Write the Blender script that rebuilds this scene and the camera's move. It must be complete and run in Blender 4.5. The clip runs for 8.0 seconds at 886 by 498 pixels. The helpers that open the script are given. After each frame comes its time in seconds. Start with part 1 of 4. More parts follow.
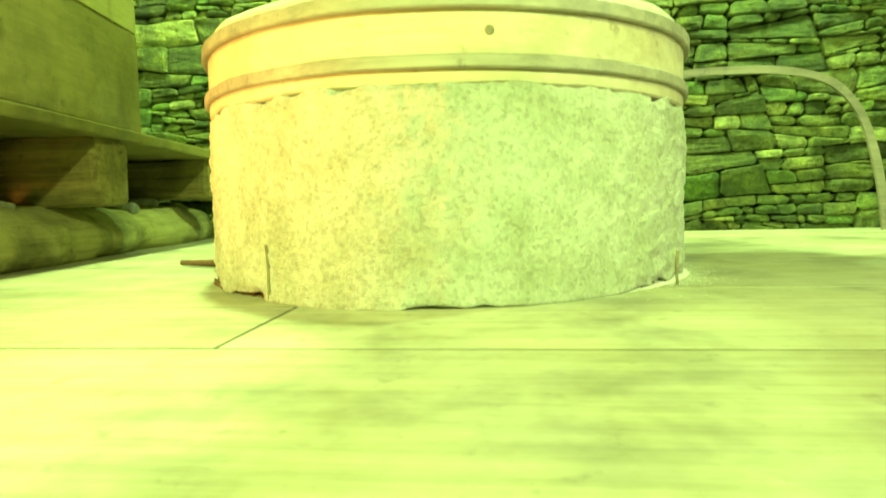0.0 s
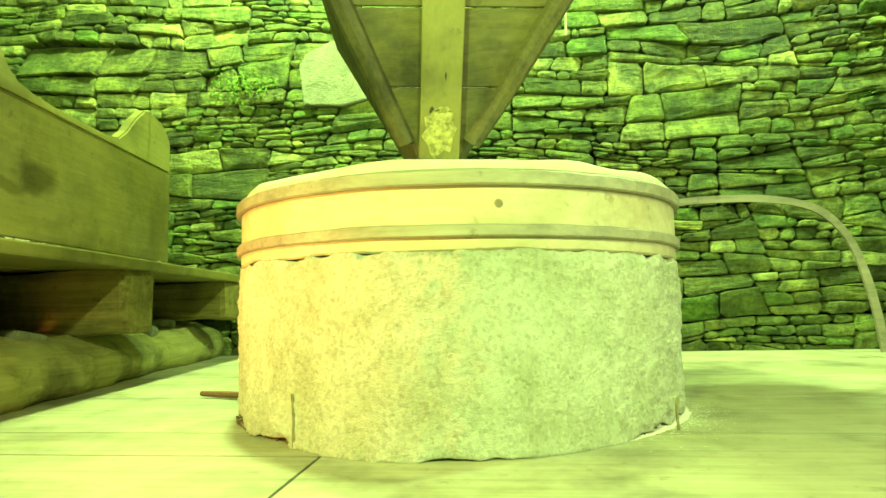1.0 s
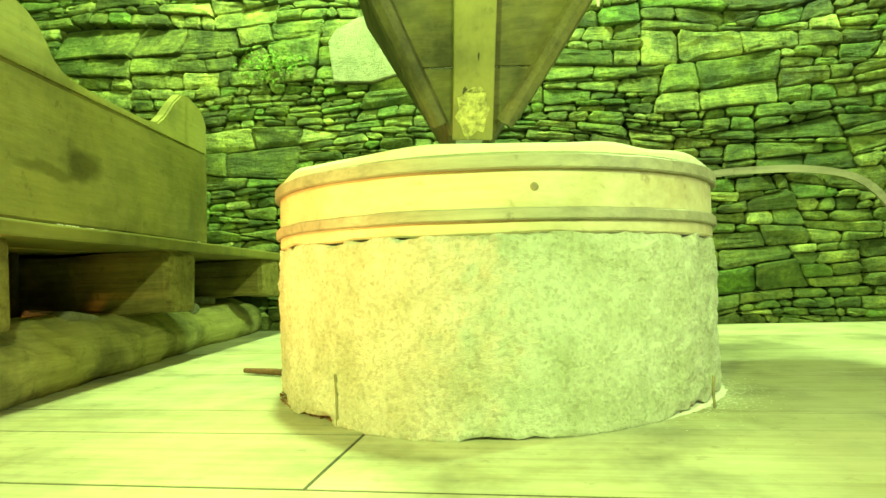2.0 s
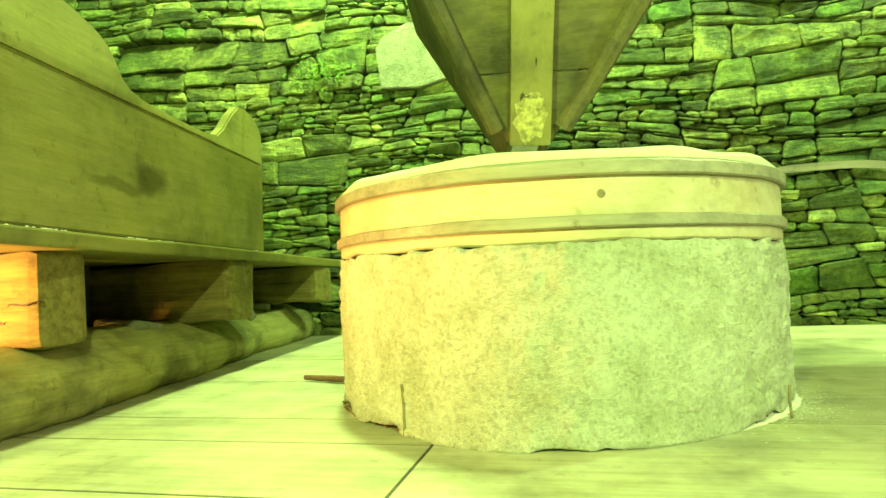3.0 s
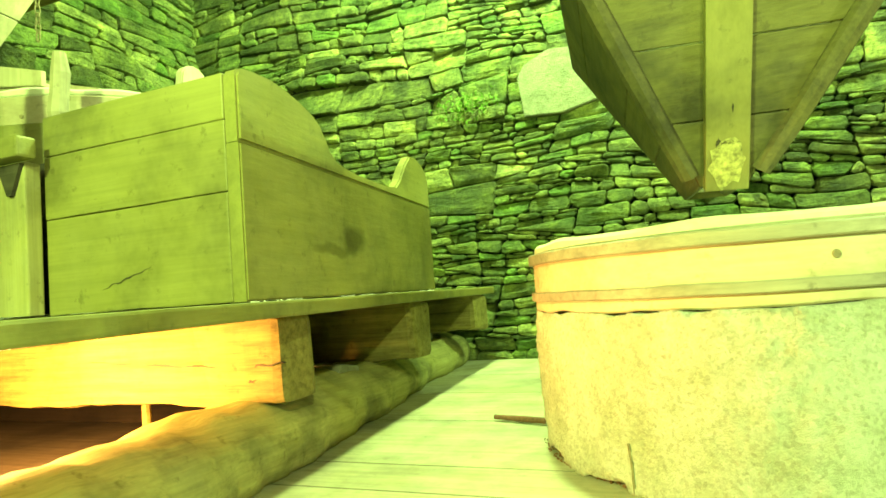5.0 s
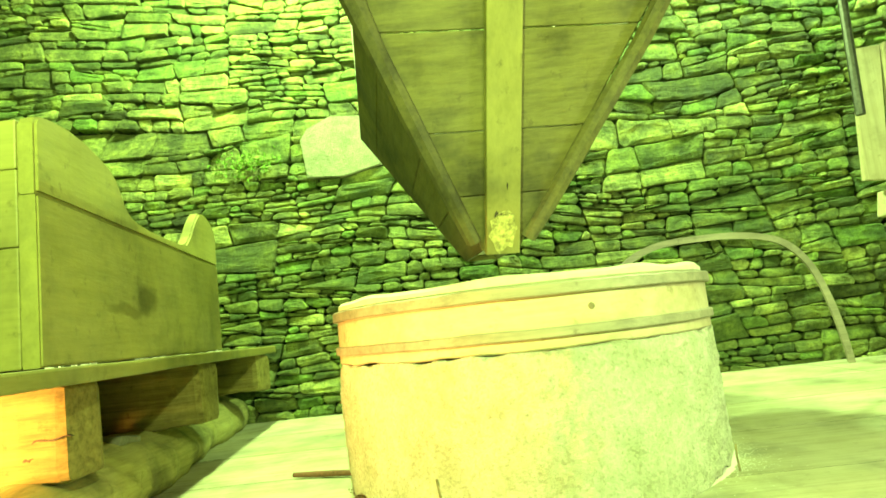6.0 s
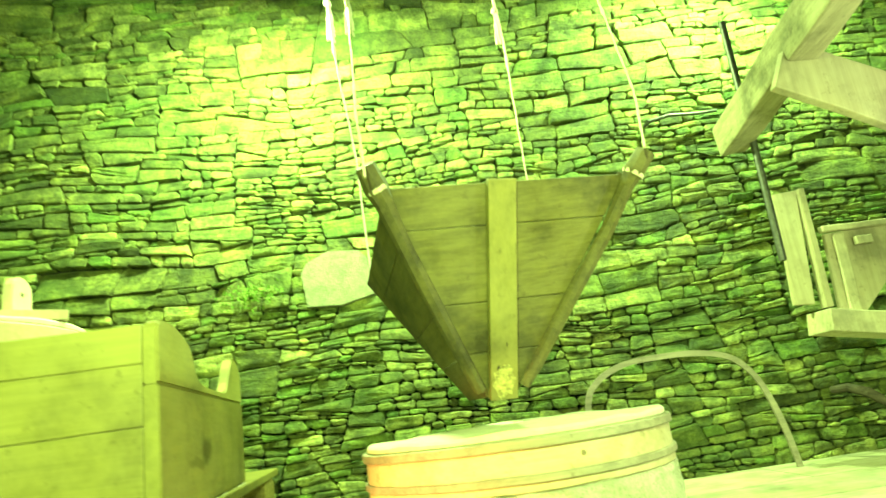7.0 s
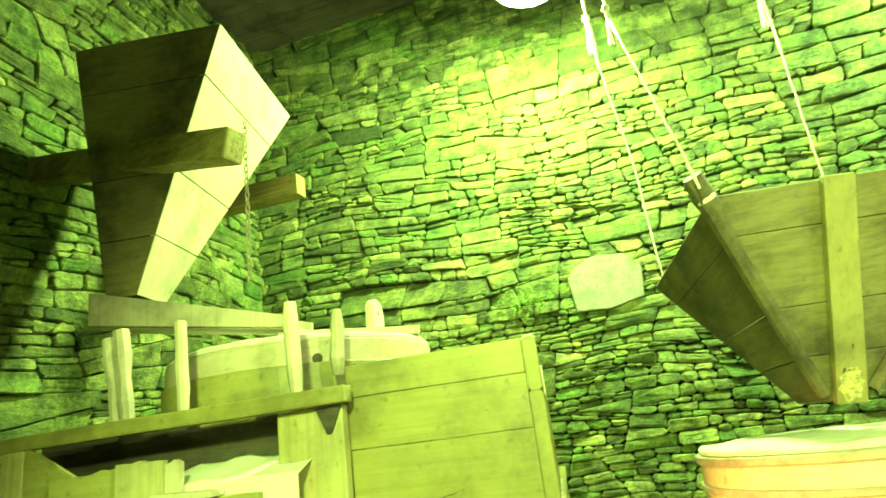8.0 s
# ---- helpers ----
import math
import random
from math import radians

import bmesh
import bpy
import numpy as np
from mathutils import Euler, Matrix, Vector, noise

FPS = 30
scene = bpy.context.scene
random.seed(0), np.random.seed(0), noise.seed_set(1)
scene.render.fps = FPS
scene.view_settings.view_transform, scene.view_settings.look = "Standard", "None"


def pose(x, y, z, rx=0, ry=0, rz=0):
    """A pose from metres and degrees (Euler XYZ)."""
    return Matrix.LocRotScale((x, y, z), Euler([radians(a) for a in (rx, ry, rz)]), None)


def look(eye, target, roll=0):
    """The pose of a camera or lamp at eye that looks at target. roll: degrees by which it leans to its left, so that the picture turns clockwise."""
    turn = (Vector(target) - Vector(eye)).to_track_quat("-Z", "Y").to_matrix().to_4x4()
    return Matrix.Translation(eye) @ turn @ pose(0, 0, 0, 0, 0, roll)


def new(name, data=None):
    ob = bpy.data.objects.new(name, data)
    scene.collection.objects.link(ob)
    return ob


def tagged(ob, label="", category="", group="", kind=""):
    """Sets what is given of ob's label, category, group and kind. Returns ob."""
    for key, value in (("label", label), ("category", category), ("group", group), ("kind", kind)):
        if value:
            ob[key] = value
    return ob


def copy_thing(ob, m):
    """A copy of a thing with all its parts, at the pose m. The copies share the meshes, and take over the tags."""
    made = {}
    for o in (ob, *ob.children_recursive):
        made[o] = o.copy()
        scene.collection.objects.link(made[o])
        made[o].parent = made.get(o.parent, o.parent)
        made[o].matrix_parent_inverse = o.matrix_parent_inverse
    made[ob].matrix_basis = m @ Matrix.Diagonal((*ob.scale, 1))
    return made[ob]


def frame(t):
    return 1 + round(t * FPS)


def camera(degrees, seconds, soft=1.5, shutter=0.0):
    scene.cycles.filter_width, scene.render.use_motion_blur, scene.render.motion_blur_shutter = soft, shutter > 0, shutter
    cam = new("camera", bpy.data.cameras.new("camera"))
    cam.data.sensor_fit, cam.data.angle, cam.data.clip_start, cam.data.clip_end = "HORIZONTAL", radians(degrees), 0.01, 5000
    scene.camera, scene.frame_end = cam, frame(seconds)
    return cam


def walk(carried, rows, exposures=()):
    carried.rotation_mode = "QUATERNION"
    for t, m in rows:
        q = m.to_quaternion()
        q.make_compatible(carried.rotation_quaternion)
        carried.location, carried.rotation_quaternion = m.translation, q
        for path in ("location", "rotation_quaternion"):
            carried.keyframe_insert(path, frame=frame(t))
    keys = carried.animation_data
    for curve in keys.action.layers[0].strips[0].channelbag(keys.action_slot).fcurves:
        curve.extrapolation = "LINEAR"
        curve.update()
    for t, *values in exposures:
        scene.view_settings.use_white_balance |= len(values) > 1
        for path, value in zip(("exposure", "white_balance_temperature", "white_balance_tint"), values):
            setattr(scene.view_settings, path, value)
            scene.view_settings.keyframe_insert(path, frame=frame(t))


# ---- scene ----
cam = camera(70.2, 8.0, shutter=0.25)
PATH = [
    (0, (0.078, 0.218, 0.157), (-0.115, 2.204, 0.015), -1.2),
    (0.5, (0.075, 0.177, 0.216), (-0.119, 2.165, 0.31), -1.2),
    (1, (0.071, 0.119, 0.248), (-0.128, 2.1, 0.428), -1.0),
    (1.2, (0.072, 0.099, 0.252), (-0.194, 2.078, 0.365), -0.7),
    (2.3, (0.05, 0.098, 0.278), (-0.264, 2.071, 0.37), -2.2),
    (2.5, (0.042, 0.099, 0.283), (-0.305, 2.066, 0.392), -3.3),
    (3, (0.018, 0.093, 0.286), (-0.404, 2.045, 0.385), -2.2),
    (3.5, (0.0, 0.054, 0.29), (-0.409, 2.009, 0.407), -3.4),
    (4, (-0.039, -0.014, 0.308), (-0.718, 1.866, 0.364), -5.8),
    (4.2, (-0.047, -0.015, 0.326), (-0.865, 1.809, 0.375), -5.2),
    (5.3, (-0.194, -0.058, 0.435), (-0.876, 1.815, 0.594), -3.5),
    (5.5, (-0.219, -0.108, 0.44), (-0.75, 1.813, 0.611), -4.2),
    (6, (-0.235, -0.169, 0.415), (-0.258, 1.815, 0.662), -6.3),
    (6.5, (-0.22, -0.321, 0.418), (-0.255, 1.638, 0.822), -6.5),
    (6.7, (-0.265, -0.435, 0.485), (-0.173, 1.516, 0.915), -7.3),
    (6.9, (-0.334, -0.534, 0.54), (-0.191, 1.398, 1.035), -7.7),
    (7, (-0.376, -0.616, 0.582), (-0.245, 1.315, 1.088), -8.2),
    (7.2, (-0.459, -0.707, 0.62), (-0.454, 1.217, 1.167), -8.7),
    (7.3, (-0.503, -0.735, 0.628), (-0.579, 1.177, 1.208), -8.6),
    (7.5, (-0.575, -0.774, 0.639), (-0.801, 1.109, 1.274), -7.2),
    (7.6, (-0.61, -0.795, 0.649), (-0.917, 1.072, 1.296), -6.2),
    (7.8, (-0.7, -0.816, 0.639), (-1.129, 1.033, 1.269), -6.7),
    (8, (-0.77, -0.828, 0.646), (-1.256, 1.022, 1.23), -7.3),
]
walk(cam, [(t, look(eye, target, roll)) for t, eye, target, roll in PATH],
     exposures=[(0.0, -0.10), (1.0, -0.18), (4.0, -0.22), (5.5, 0.01), (6.5, 0.13), (8.0, 0.20)])

# ---- light ----
world = bpy.data.worlds.new("mill_night")
scene.world = world
world.use_nodes = True
world.node_tree.nodes["Background"].inputs[0].default_value = (0.6, 0.9, 0.35, 1)
world.node_tree.nodes["Background"].inputs[1].default_value = 0.02


def point_light(name, at, watts, colour, radius):
    data = bpy.data.lights.new(name, "POINT")
    data.energy, data.color, data.shadow_soft_size = watts, colour, radius
    lamp = new(name, data)
    lamp.location = at
    return lamp


def spot_light(name, at, target, watts, colour, radius, cone, blend):
    data = bpy.data.lights.new(name, "SPOT")
    data.energy, data.color, data.shadow_soft_size = watts, colour, radius
    data.spot_size, data.spot_blend = radians(cone), blend
    lamp_ = new(name, data)
    lamp_.matrix_world = look(at, target)
    return lamp_


LAMP = Vector((-0.92, 2.53, 3.27))
LAMP_TWO = Vector((2.05, 2.82, 3.40))
point_light("second_lamp_light", LAMP_TWO, 820, (0.56, 1.0, 0.31), 0.05)
point_light("hanging_lamp_light", LAMP, 1400, (0.62, 1.0, 0.31), 0.11)
# unseen key lamp in front of the mill; its place and cone are assumed
spot_light("doorway_lamp_light", (-0.8, -1.6, 1.75), (-0.6, 1.6, 0.28), 860, (0.60, 1.0, 0.23), 0.10, 88, 0.6)
spot_light("side_lamp_light", (0.98, -1.35, 1.95), (-0.5, 1.6, 0.4), 430, (0.74, 1.0, 0.36), 0.06, 76, 0.4)
point_light("low_lamp_light", (1.9, 0.6, 0.85), 115, (0.76, 1.0, 0.48), 0.08)
point_light("warm_lamp_light", (-1.66, 0.80, 0.230), 275, (1.0, 0.47, 0.11), 0.14)


# ---- materials ----
def material(name):
    m = bpy.data.materials.new(name)
    m.use_nodes = True
    t = m.node_tree
    return m, t, t.nodes["Principled BSDF"]


def node(t, kind, **inputs):
    n = t.nodes.new(kind)
    for key, value in inputs.items():
        n.inputs[key].default_value = value
    return n


def ramp(t, source, stops):
    r = t.nodes.new("ShaderNodeValToRGB")
    e = r.color_ramp.elements
    while len(e) < len(stops):
        e.new(0.5)
    for el, (p, c) in zip(e, stops):
        el.position, el.color = p, (*c, 1)
    t.links.new(source, r.inputs[0])
    return r.outputs[0]


def mix(t, a, b, factor, mode="MIX"):
    n = t.nodes.new("ShaderNodeMix")
    n.data_type, n.blend_type = "RGBA", mode
    for slot, v in ((6, a), (7, b)):
        if isinstance(v, tuple):
            n.inputs[slot].default_value = (*v, 1)
        else:
            t.links.new(v, n.inputs[slot])
    if isinstance(factor, float):
        n.inputs[0].default_value = factor
    else:
        t.links.new(factor, n.inputs[0])
    return n.outputs[2]


def coords(t, scale, turn=(0, 0, 0)):
    c = t.nodes.new("ShaderNodeTexCoord")
    m = t.nodes.new("ShaderNodeMapping")
    m.inputs["Scale"].default_value = scale
    m.inputs["Rotation"].default_value = turn
    t.links.new(c.outputs["Object"], m.inputs["Vector"])
    return m.outputs[0]


def noise_of(t, vector, scale, detail=4.0, rough=0.6):
    n = node(t, "ShaderNodeTexNoise", Scale=scale, Detail=detail, Roughness=rough)
    t.links.new(vector, n.inputs["Vector"])
    return n.outputs["Fac"]


def bump(t, shader, height, strength, distance):
    b = node(t, "ShaderNodeBump", Strength=strength, Distance=distance)
    t.links.new(height, b.inputs["Height"])
    t.links.new(b.outputs[0], shader.inputs["Normal"])
    return b


def value_of(t, op, a, b):
    n = t.nodes.new("ShaderNodeMath")
    n.operation = op
    for slot, v in ((0, a), (1, b)):
        if isinstance(v, (int, float)):
            n.inputs[slot].default_value = v
        else:
            t.links.new(v, n.inputs[slot])
    return n.outputs[0]


def wood(name, dark, mid, light, axis, rough=0.75, stains=0.5, dust=0.0, relief=0.5):
    """Aged wood whose grain runs along one axis."""
    m, t, s = material(name)
    long_, wide = 1.2, 26.0
    sc = [wide, wide, wide]
    sc[axis] = long_
    grain = noise_of(t, coords(t, tuple(sc)), 1.6, 6, 0.65)
    fine = [140.0, 140.0, 140.0]
    fine[axis] = 4.0
    fibre = noise_of(t, coords(t, tuple(fine)), 1.0, 3, 0.6)
    plain = coords(t, (1, 1, 1))
    blot = noise_of(t, plain, 3.1, 5, 0.65)
    small = noise_of(t, plain, 23, 4, 0.7)
    base = ramp(t, grain, [(0.32, dark), (0.5, mid), (0.7, light)])
    base = mix(t, base, ramp(t, fibre, [(0.3, dark), (0.6, light)]), 0.25)
    shade = ramp(t, blot, [(0.36, (1 - stains * 0.75,) * 3), (0.52, (1, 1, 1)), (0.68, (1 + stains * 0.25,) * 3)])
    base = mix(t, base, shade, 1.0, "MULTIPLY")
    specks = ramp(t, small, [(0.30, (0.45, 0.42, 0.38)), (0.40, (1, 1, 1))])
    base = mix(t, base, specks, 0.6, "MULTIPLY")
    if dust:
        flour = noise_of(t, plain, 2.2, 6, 0.7)
        amount = ramp(t, flour, [(0.38, (0, 0, 0)), (0.62, (dust,) * 3)])
        base = mix(t, base, (0.72, 0.69, 0.6), amount)
    info = t.nodes.new("ShaderNodeObjectInfo")
    tone = ramp(t, info.outputs["Random"], [(0.0, (0.82, 0.80, 0.78)), (1.0, (1.1, 1.1, 1.1))])
    base = mix(t, base, tone, 1.0, "MULTIPLY")
    t.links.new(base, s.inputs["Base Color"])
    s.inputs["Roughness"].default_value = rough
    s.inputs["Specular IOR Level"].default_value = 0.3
    height = value_of(t, "ADD", grain, value_of(t, "MULTIPLY", small, 0.5))
    bump(t, s, height, relief, 0.004)
    return m


def rock(name, single, tint=(1, 1, 1)):
    """Schist: layered grey-brown stone with lichen and damp green; varied stone by stone."""
    m, t, s = material(name)
    if single:
        pick = t.nodes.new("ShaderNodeObjectInfo").outputs["Random"]
    else:
        pick = t.nodes.new("ShaderNodeNewGeometry").outputs["Random Per Island"]
    base = ramp(t, pick, [(0.0, (0.075, 0.085, 0.038)), (0.2, (0.135, 0.15, 0.066)), (0.5, (0.19, 0.195, 0.09)),
                          (0.62, (0.12, 0.19, 0.055)), (0.85, (0.245, 0.255, 0.125)), (1.0, (0.34, 0.34, 0.19))])
    plain = coords(t, (1, 1, 1))
    layers = noise_of(t, coords(t, (7, 7, 24)), 1.4, 6, 0.75)
    blot = noise_of(t, plain, 7, 6, 0.7)
    grit = noise_of(t, plain, 45, 6, 0.8)
    base = mix(t, base, ramp(t, layers, [(0.32, (0.55, 0.56, 0.52)), (0.5, (1, 1, 1)), (0.70, (1.25, 1.22, 1.1))]), 1.0, "MULTIPLY")
    base = mix(t, base, ramp(t, blot, [(0.36, (0.30, 0.36, 0.24)), (0.5, (0.9, 0.92, 0.85)), (0.64, (1.6, 1.55, 1.2))]), 1.0, "MULTIPLY")
    base = mix(t, base, ramp(t, grit, [(0.36, (0.4, 0.42, 0.36)), (0.5, (1, 1, 1)), (0.64, (1.2, 1.2, 1.1))]), 0.9, "MULTIPLY")
    green = noise_of(t, plain, 1.1, 4, 0.6)
    base = mix(t, base, (0.075, 0.16, 0.035), ramp(t, green, [(0.45, (0, 0, 0)), (0.68, (0.34, 0.34, 0.34))]))
    base = mix(t, base, tint, 1.0, "MULTIPLY")
    t.links.new(base, s.inputs["Base Color"])
    t.links.new(ramp(t, blot, [(0.3, (0.5, 0.5, 0.5)), (0.7, (0.85, 0.85, 0.85))]), s.inputs["Roughness"])
    s.inputs["Specular IOR Level"].default_value = 0.35
    height = value_of(t, "ADD", value_of(t, "MULTIPLY", layers, 1.2), value_of(t, "ADD", blot, value_of(t, "MULTIPLY", grit, 0.4)))
    bump(t, s, height, 1.0, 0.032)
    return m


def granite(name, base_a, base_b, relief):
    m, t, s = material(name)
    plain = coords(t, (1, 1, 1))
    v = node(t, "ShaderNodeTexVoronoi", Scale=150)
    t.links.new(plain, v.inputs["Vector"])
    crystal = ramp(t, v.outputs["Color"], [(0.1, (0.78, 0.75, 0.68)), (0.45, (1, 1, 1)), (0.9, (1.1, 1.1, 1.08))])
    blot = noise_of(t, plain, 8, 7, 0.75)
    pits = noise_of(t, plain, 85, 6, 0.8)
    streak = noise_of(t, coords(t, (9, 9, 1.6)), 2.0, 5, 0.65)
    base = ramp(t, blot, [(0.36, base_a), (0.56, base_b)])
    base = mix(t, base, crystal, 0.8, "MULTIPLY")
    base = mix(t, base, ramp(t, pits, [(0.34, (0.55, 0.53, 0.38)), (0.43, (1, 1, 1)), (0.58, (1, 1, 1)), (0.66, (1.14, 1.14, 1.12))]), 0.42, "MULTIPLY")
    base = mix(t, base, ramp(t, streak, [(0.32, (0.84, 0.83, 0.74)), (0.55, (1, 1, 1))]), 0.35, "MULTIPLY")
    t.links.new(base, s.inputs["Base Color"])
    s.inputs["Roughness"].default_value = 0.85
    s.inputs["Specular IOR Level"].default_value = 0.25
    bump(t, s, value_of(t, "ADD", pits, value_of(t, "MULTIPLY", blot, 0.8)), relief, 0.03)
    return m


def plain(name, colour, rough=0.7, metal=0.0, scale=20.0, vary=0.35, relief=0.3):
    m, t, s = material(name)
    n = noise_of(t, coords(t, (1, 1, 1)), scale, 5, 0.65)
    lo = tuple(c * (1 - vary) for c in colour)
    hi = tuple(c * (1 + vary) for c in colour)
    t.links.new(ramp(t, n, [(0.3, lo), (0.7, hi)]), s.inputs["Base Color"])
    s.inputs["Roughness"].default_value, s.inputs["Metallic"].default_value = rough, metal
    bump(t, s, n, relief, 0.003)
    return m


FLOOR_WOOD = wood("floor_wood", (0.205, 0.185, 0.10), (0.305, 0.28, 0.165), (0.375, 0.345, 0.215), 0, 0.6, 0.6, 0.2, 0.3)
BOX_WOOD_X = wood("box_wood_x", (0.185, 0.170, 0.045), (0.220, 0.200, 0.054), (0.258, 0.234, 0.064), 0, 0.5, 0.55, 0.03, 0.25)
# both y woods are the front's wood darkened: side shade put into the colour
BOX_SHADE_Y = wood("box_shade_y", (0.152, 0.139, 0.033), (0.180, 0.164, 0.040), (0.212, 0.192, 0.047), 1, 0.5, 0.55, 0.03, 0.25)
BOX_SHADE_STAINED = wood("box_shade_stained", (0.152, 0.139, 0.033), (0.180, 0.164, 0.040), (0.212, 0.192, 0.047), 1, 0.5, 0.55, 0.03, 0.25)


def blot_on(m, centre, size, colour, amount):
    """A soaked-in stain of irregular outline on a wood."""
    t = m.node_tree
    s = t.nodes["Principled BSDF"]
    old = s.inputs["Base Color"].links[0].from_socket
    c = t.nodes.new("ShaderNodeTexCoord")
    wob = node(t, "ShaderNodeTexNoise", Scale=9.0, Detail=4.0)
    t.links.new(c.outputs["Object"], wob.inputs["Vector"])
    add = t.nodes.new("ShaderNodeVectorMath")
    add.operation = "MULTIPLY_ADD"
    t.links.new(wob.outputs["Color"], add.inputs[0])
    add.inputs[1].default_value = (0.05, 0.08, 0.05)
    t.links.new(c.outputs["Object"], add.inputs[2])
    mp = t.nodes.new("ShaderNodeMapping")
    mp.vector_type = "TEXTURE"
    mp.inputs["Location"].default_value = [v + o for v, o in zip(centre, (0.025, 0.04, 0.025))]
    mp.inputs["Scale"].default_value = size
    t.links.new(add.outputs[0], mp.inputs["Vector"])
    ln = t.nodes.new("ShaderNodeVectorMath")
    ln.operation = "LENGTH"
    t.links.new(mp.outputs[0], ln.inputs[0])
    f = ramp(t, ln.outputs["Value"], [(0.55, (amount,) * 3), (1.0, (0, 0, 0))])
    t.links.new(mix(t, old, colour, f, "MULTIPLY"), s.inputs["Base Color"])


blot_on(BOX_SHADE_STAINED, (-1.1, 1.56, 0.575), (0.5, 0.085, 0.05), (0.42, 0.40, 0.32), 0.9)
blot_on(BOX_SHADE_STAINED, (-1.1, 1.42, 0.545), (0.5, 0.13, 0.018), (0.5, 0.48, 0.4), 0.8)
BOX_WOOD_Z = wood("box_wood_z", (0.213, 0.180, 0.061), (0.281, 0.250, 0.088), (0.359, 0.310, 0.110), 2, 0.6, 0.4, 0.12, 0.3)
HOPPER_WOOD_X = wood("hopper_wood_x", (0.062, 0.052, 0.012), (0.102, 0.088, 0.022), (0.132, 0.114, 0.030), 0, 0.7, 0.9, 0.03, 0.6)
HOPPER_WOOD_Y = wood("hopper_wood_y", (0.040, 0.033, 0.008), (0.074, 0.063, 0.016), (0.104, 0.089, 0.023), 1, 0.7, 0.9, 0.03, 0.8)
HOPPER_WOOD_Z = wood("hopper_wood_z", (0.165, 0.145, 0.039), (0.194, 0.170, 0.047), (0.223, 0.196, 0.054), 2, 0.65, 0.55, 0.03, 0.3)
BEAM_WOOD_X = wood("beam_wood_x", (0.077, 0.061, 0.017), (0.168, 0.137, 0.040), (0.251, 0.209, 0.061), 0, 0.8, 0.6, 0.0, 0.9)
LOG_WOOD = wood("log_wood", (0.165, 0.148, 0.045), (0.265, 0.24, 0.075), (0.35, 0.32, 0.105), 1, 0.85, 0.7, 0.04, 1.0)
BEAM_WOOD_Y = wood("beam_wood_y", (0.107, 0.085, 0.028), (0.233, 0.190, 0.066), (0.349, 0.290, 0.099), 1, 0.8, 0.6, 0.0, 0.9)
LEVER_WOOD = wood("lever_wood", (0.20, 0.18, 0.11), (0.30, 0.27, 0.17), (0.40, 0.36, 0.24), 1, 0.8, 0.7, 0.0, 0.9)
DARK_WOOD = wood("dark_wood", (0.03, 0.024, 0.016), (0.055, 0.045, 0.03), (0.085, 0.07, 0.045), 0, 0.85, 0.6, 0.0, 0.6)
HOOP_WOOD = wood("hoop_wood", (0.33, 0.26, 0.15), (0.39, 0.32, 0.19), (0.45, 0.38, 0.24), 0, 0.55, 0.3, 0.2, 0.2)
BAND_WOOD = wood("band_wood", (0.17, 0.15, 0.11), (0.24, 0.21, 0.155), (0.31, 0.27, 0.2), 0, 0.5, 0.4, 0.0, 0.3)
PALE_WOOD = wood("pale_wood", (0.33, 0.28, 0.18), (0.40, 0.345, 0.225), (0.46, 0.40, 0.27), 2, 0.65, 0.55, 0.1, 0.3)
STONE_PIECE = rock("schist_piece", True, (0.93, 1.0, 0.66))
STONE_REST = rock("schist_rest", False, (0.93, 1.0, 0.66))
STONE_PALE = granite("pale_stone", (0.15, 0.16, 0.105), (0.25, 0.255, 0.18), 0.6)
WALL_CORE = plain("wall_core", (0.014, 0.016, 0.01), 0.95, 0, 14, 0.5, 0.8)
GRANITE = granite("granite", (0.66, 0.65, 0.46), (0.90, 0.87, 0.72), 1.0)
FLOUR = plain("flour_dust", (0.66, 0.63, 0.53), 0.95, 0, 30, 0.12, 0.4)
DUSTY_TOP = plain("dusty_stone_top", (0.50, 0.49, 0.35), 0.9, 0, 30, 0.12, 0.4)
ROPE = plain("rope_fibre", (0.52, 0.46, 0.33), 0.9, 0, 90, 0.3, 0.8)
ROPE_WHITE = plain("white_rope", (0.7, 0.68, 0.62), 0.9, 0, 90, 0.2, 0.8)
IRON = plain("dark_iron", (0.07, 0.07, 0.065), 0.5, 0.8, 60, 0.4, 0.3)
RUST = plain("rusty_iron", (0.16, 0.07, 0.035), 0.8, 0.3, 80, 0.4, 0.5)
MOSS = plain("moss_green", (0.10, 0.21, 0.012), 0.8, 0, 60, 0.4, 0.3)
ENAMEL = plain("lamp_enamel", (0.06, 0.07, 0.06), 0.4, 0.2, 30, 0.2, 0.1)
KNOT = plain("wood_knot", (0.19, 0.14, 0.075), 0.7, 0, 120, 0.5, 0.3)
OLD_IRON = plain("old_iron", (0.20, 0.16, 0.08), 0.8, 0.2, 90, 0.4, 0.5)
# near-black wood standing in for the deep shade under the platform
SHADE_WOOD = wood("shade_wood", (0.010, 0.008, 0.006), (0.018, 0.014, 0.010), (0.030, 0.023, 0.016), 0, 0.95, 0.6, 0.0, 0.6)
RUBBLE = plain("rubble_grey", (0.15, 0.145, 0.10), 0.9, 0, 25, 0.4, 0.8)
PAINT = plain("worn_yellow_paint", (0.30, 0.27, 0.09), 0.75, 0, 70, 0.7, 0.4)
BULB, bulb_tree, bulb_shader = material("lamp_bulb")
bulb_shader.inputs["Emission Color"].default_value = (0.85, 1.0, 0.7, 1)
bulb_shader.inputs["Emission Strength"].default_value = 30


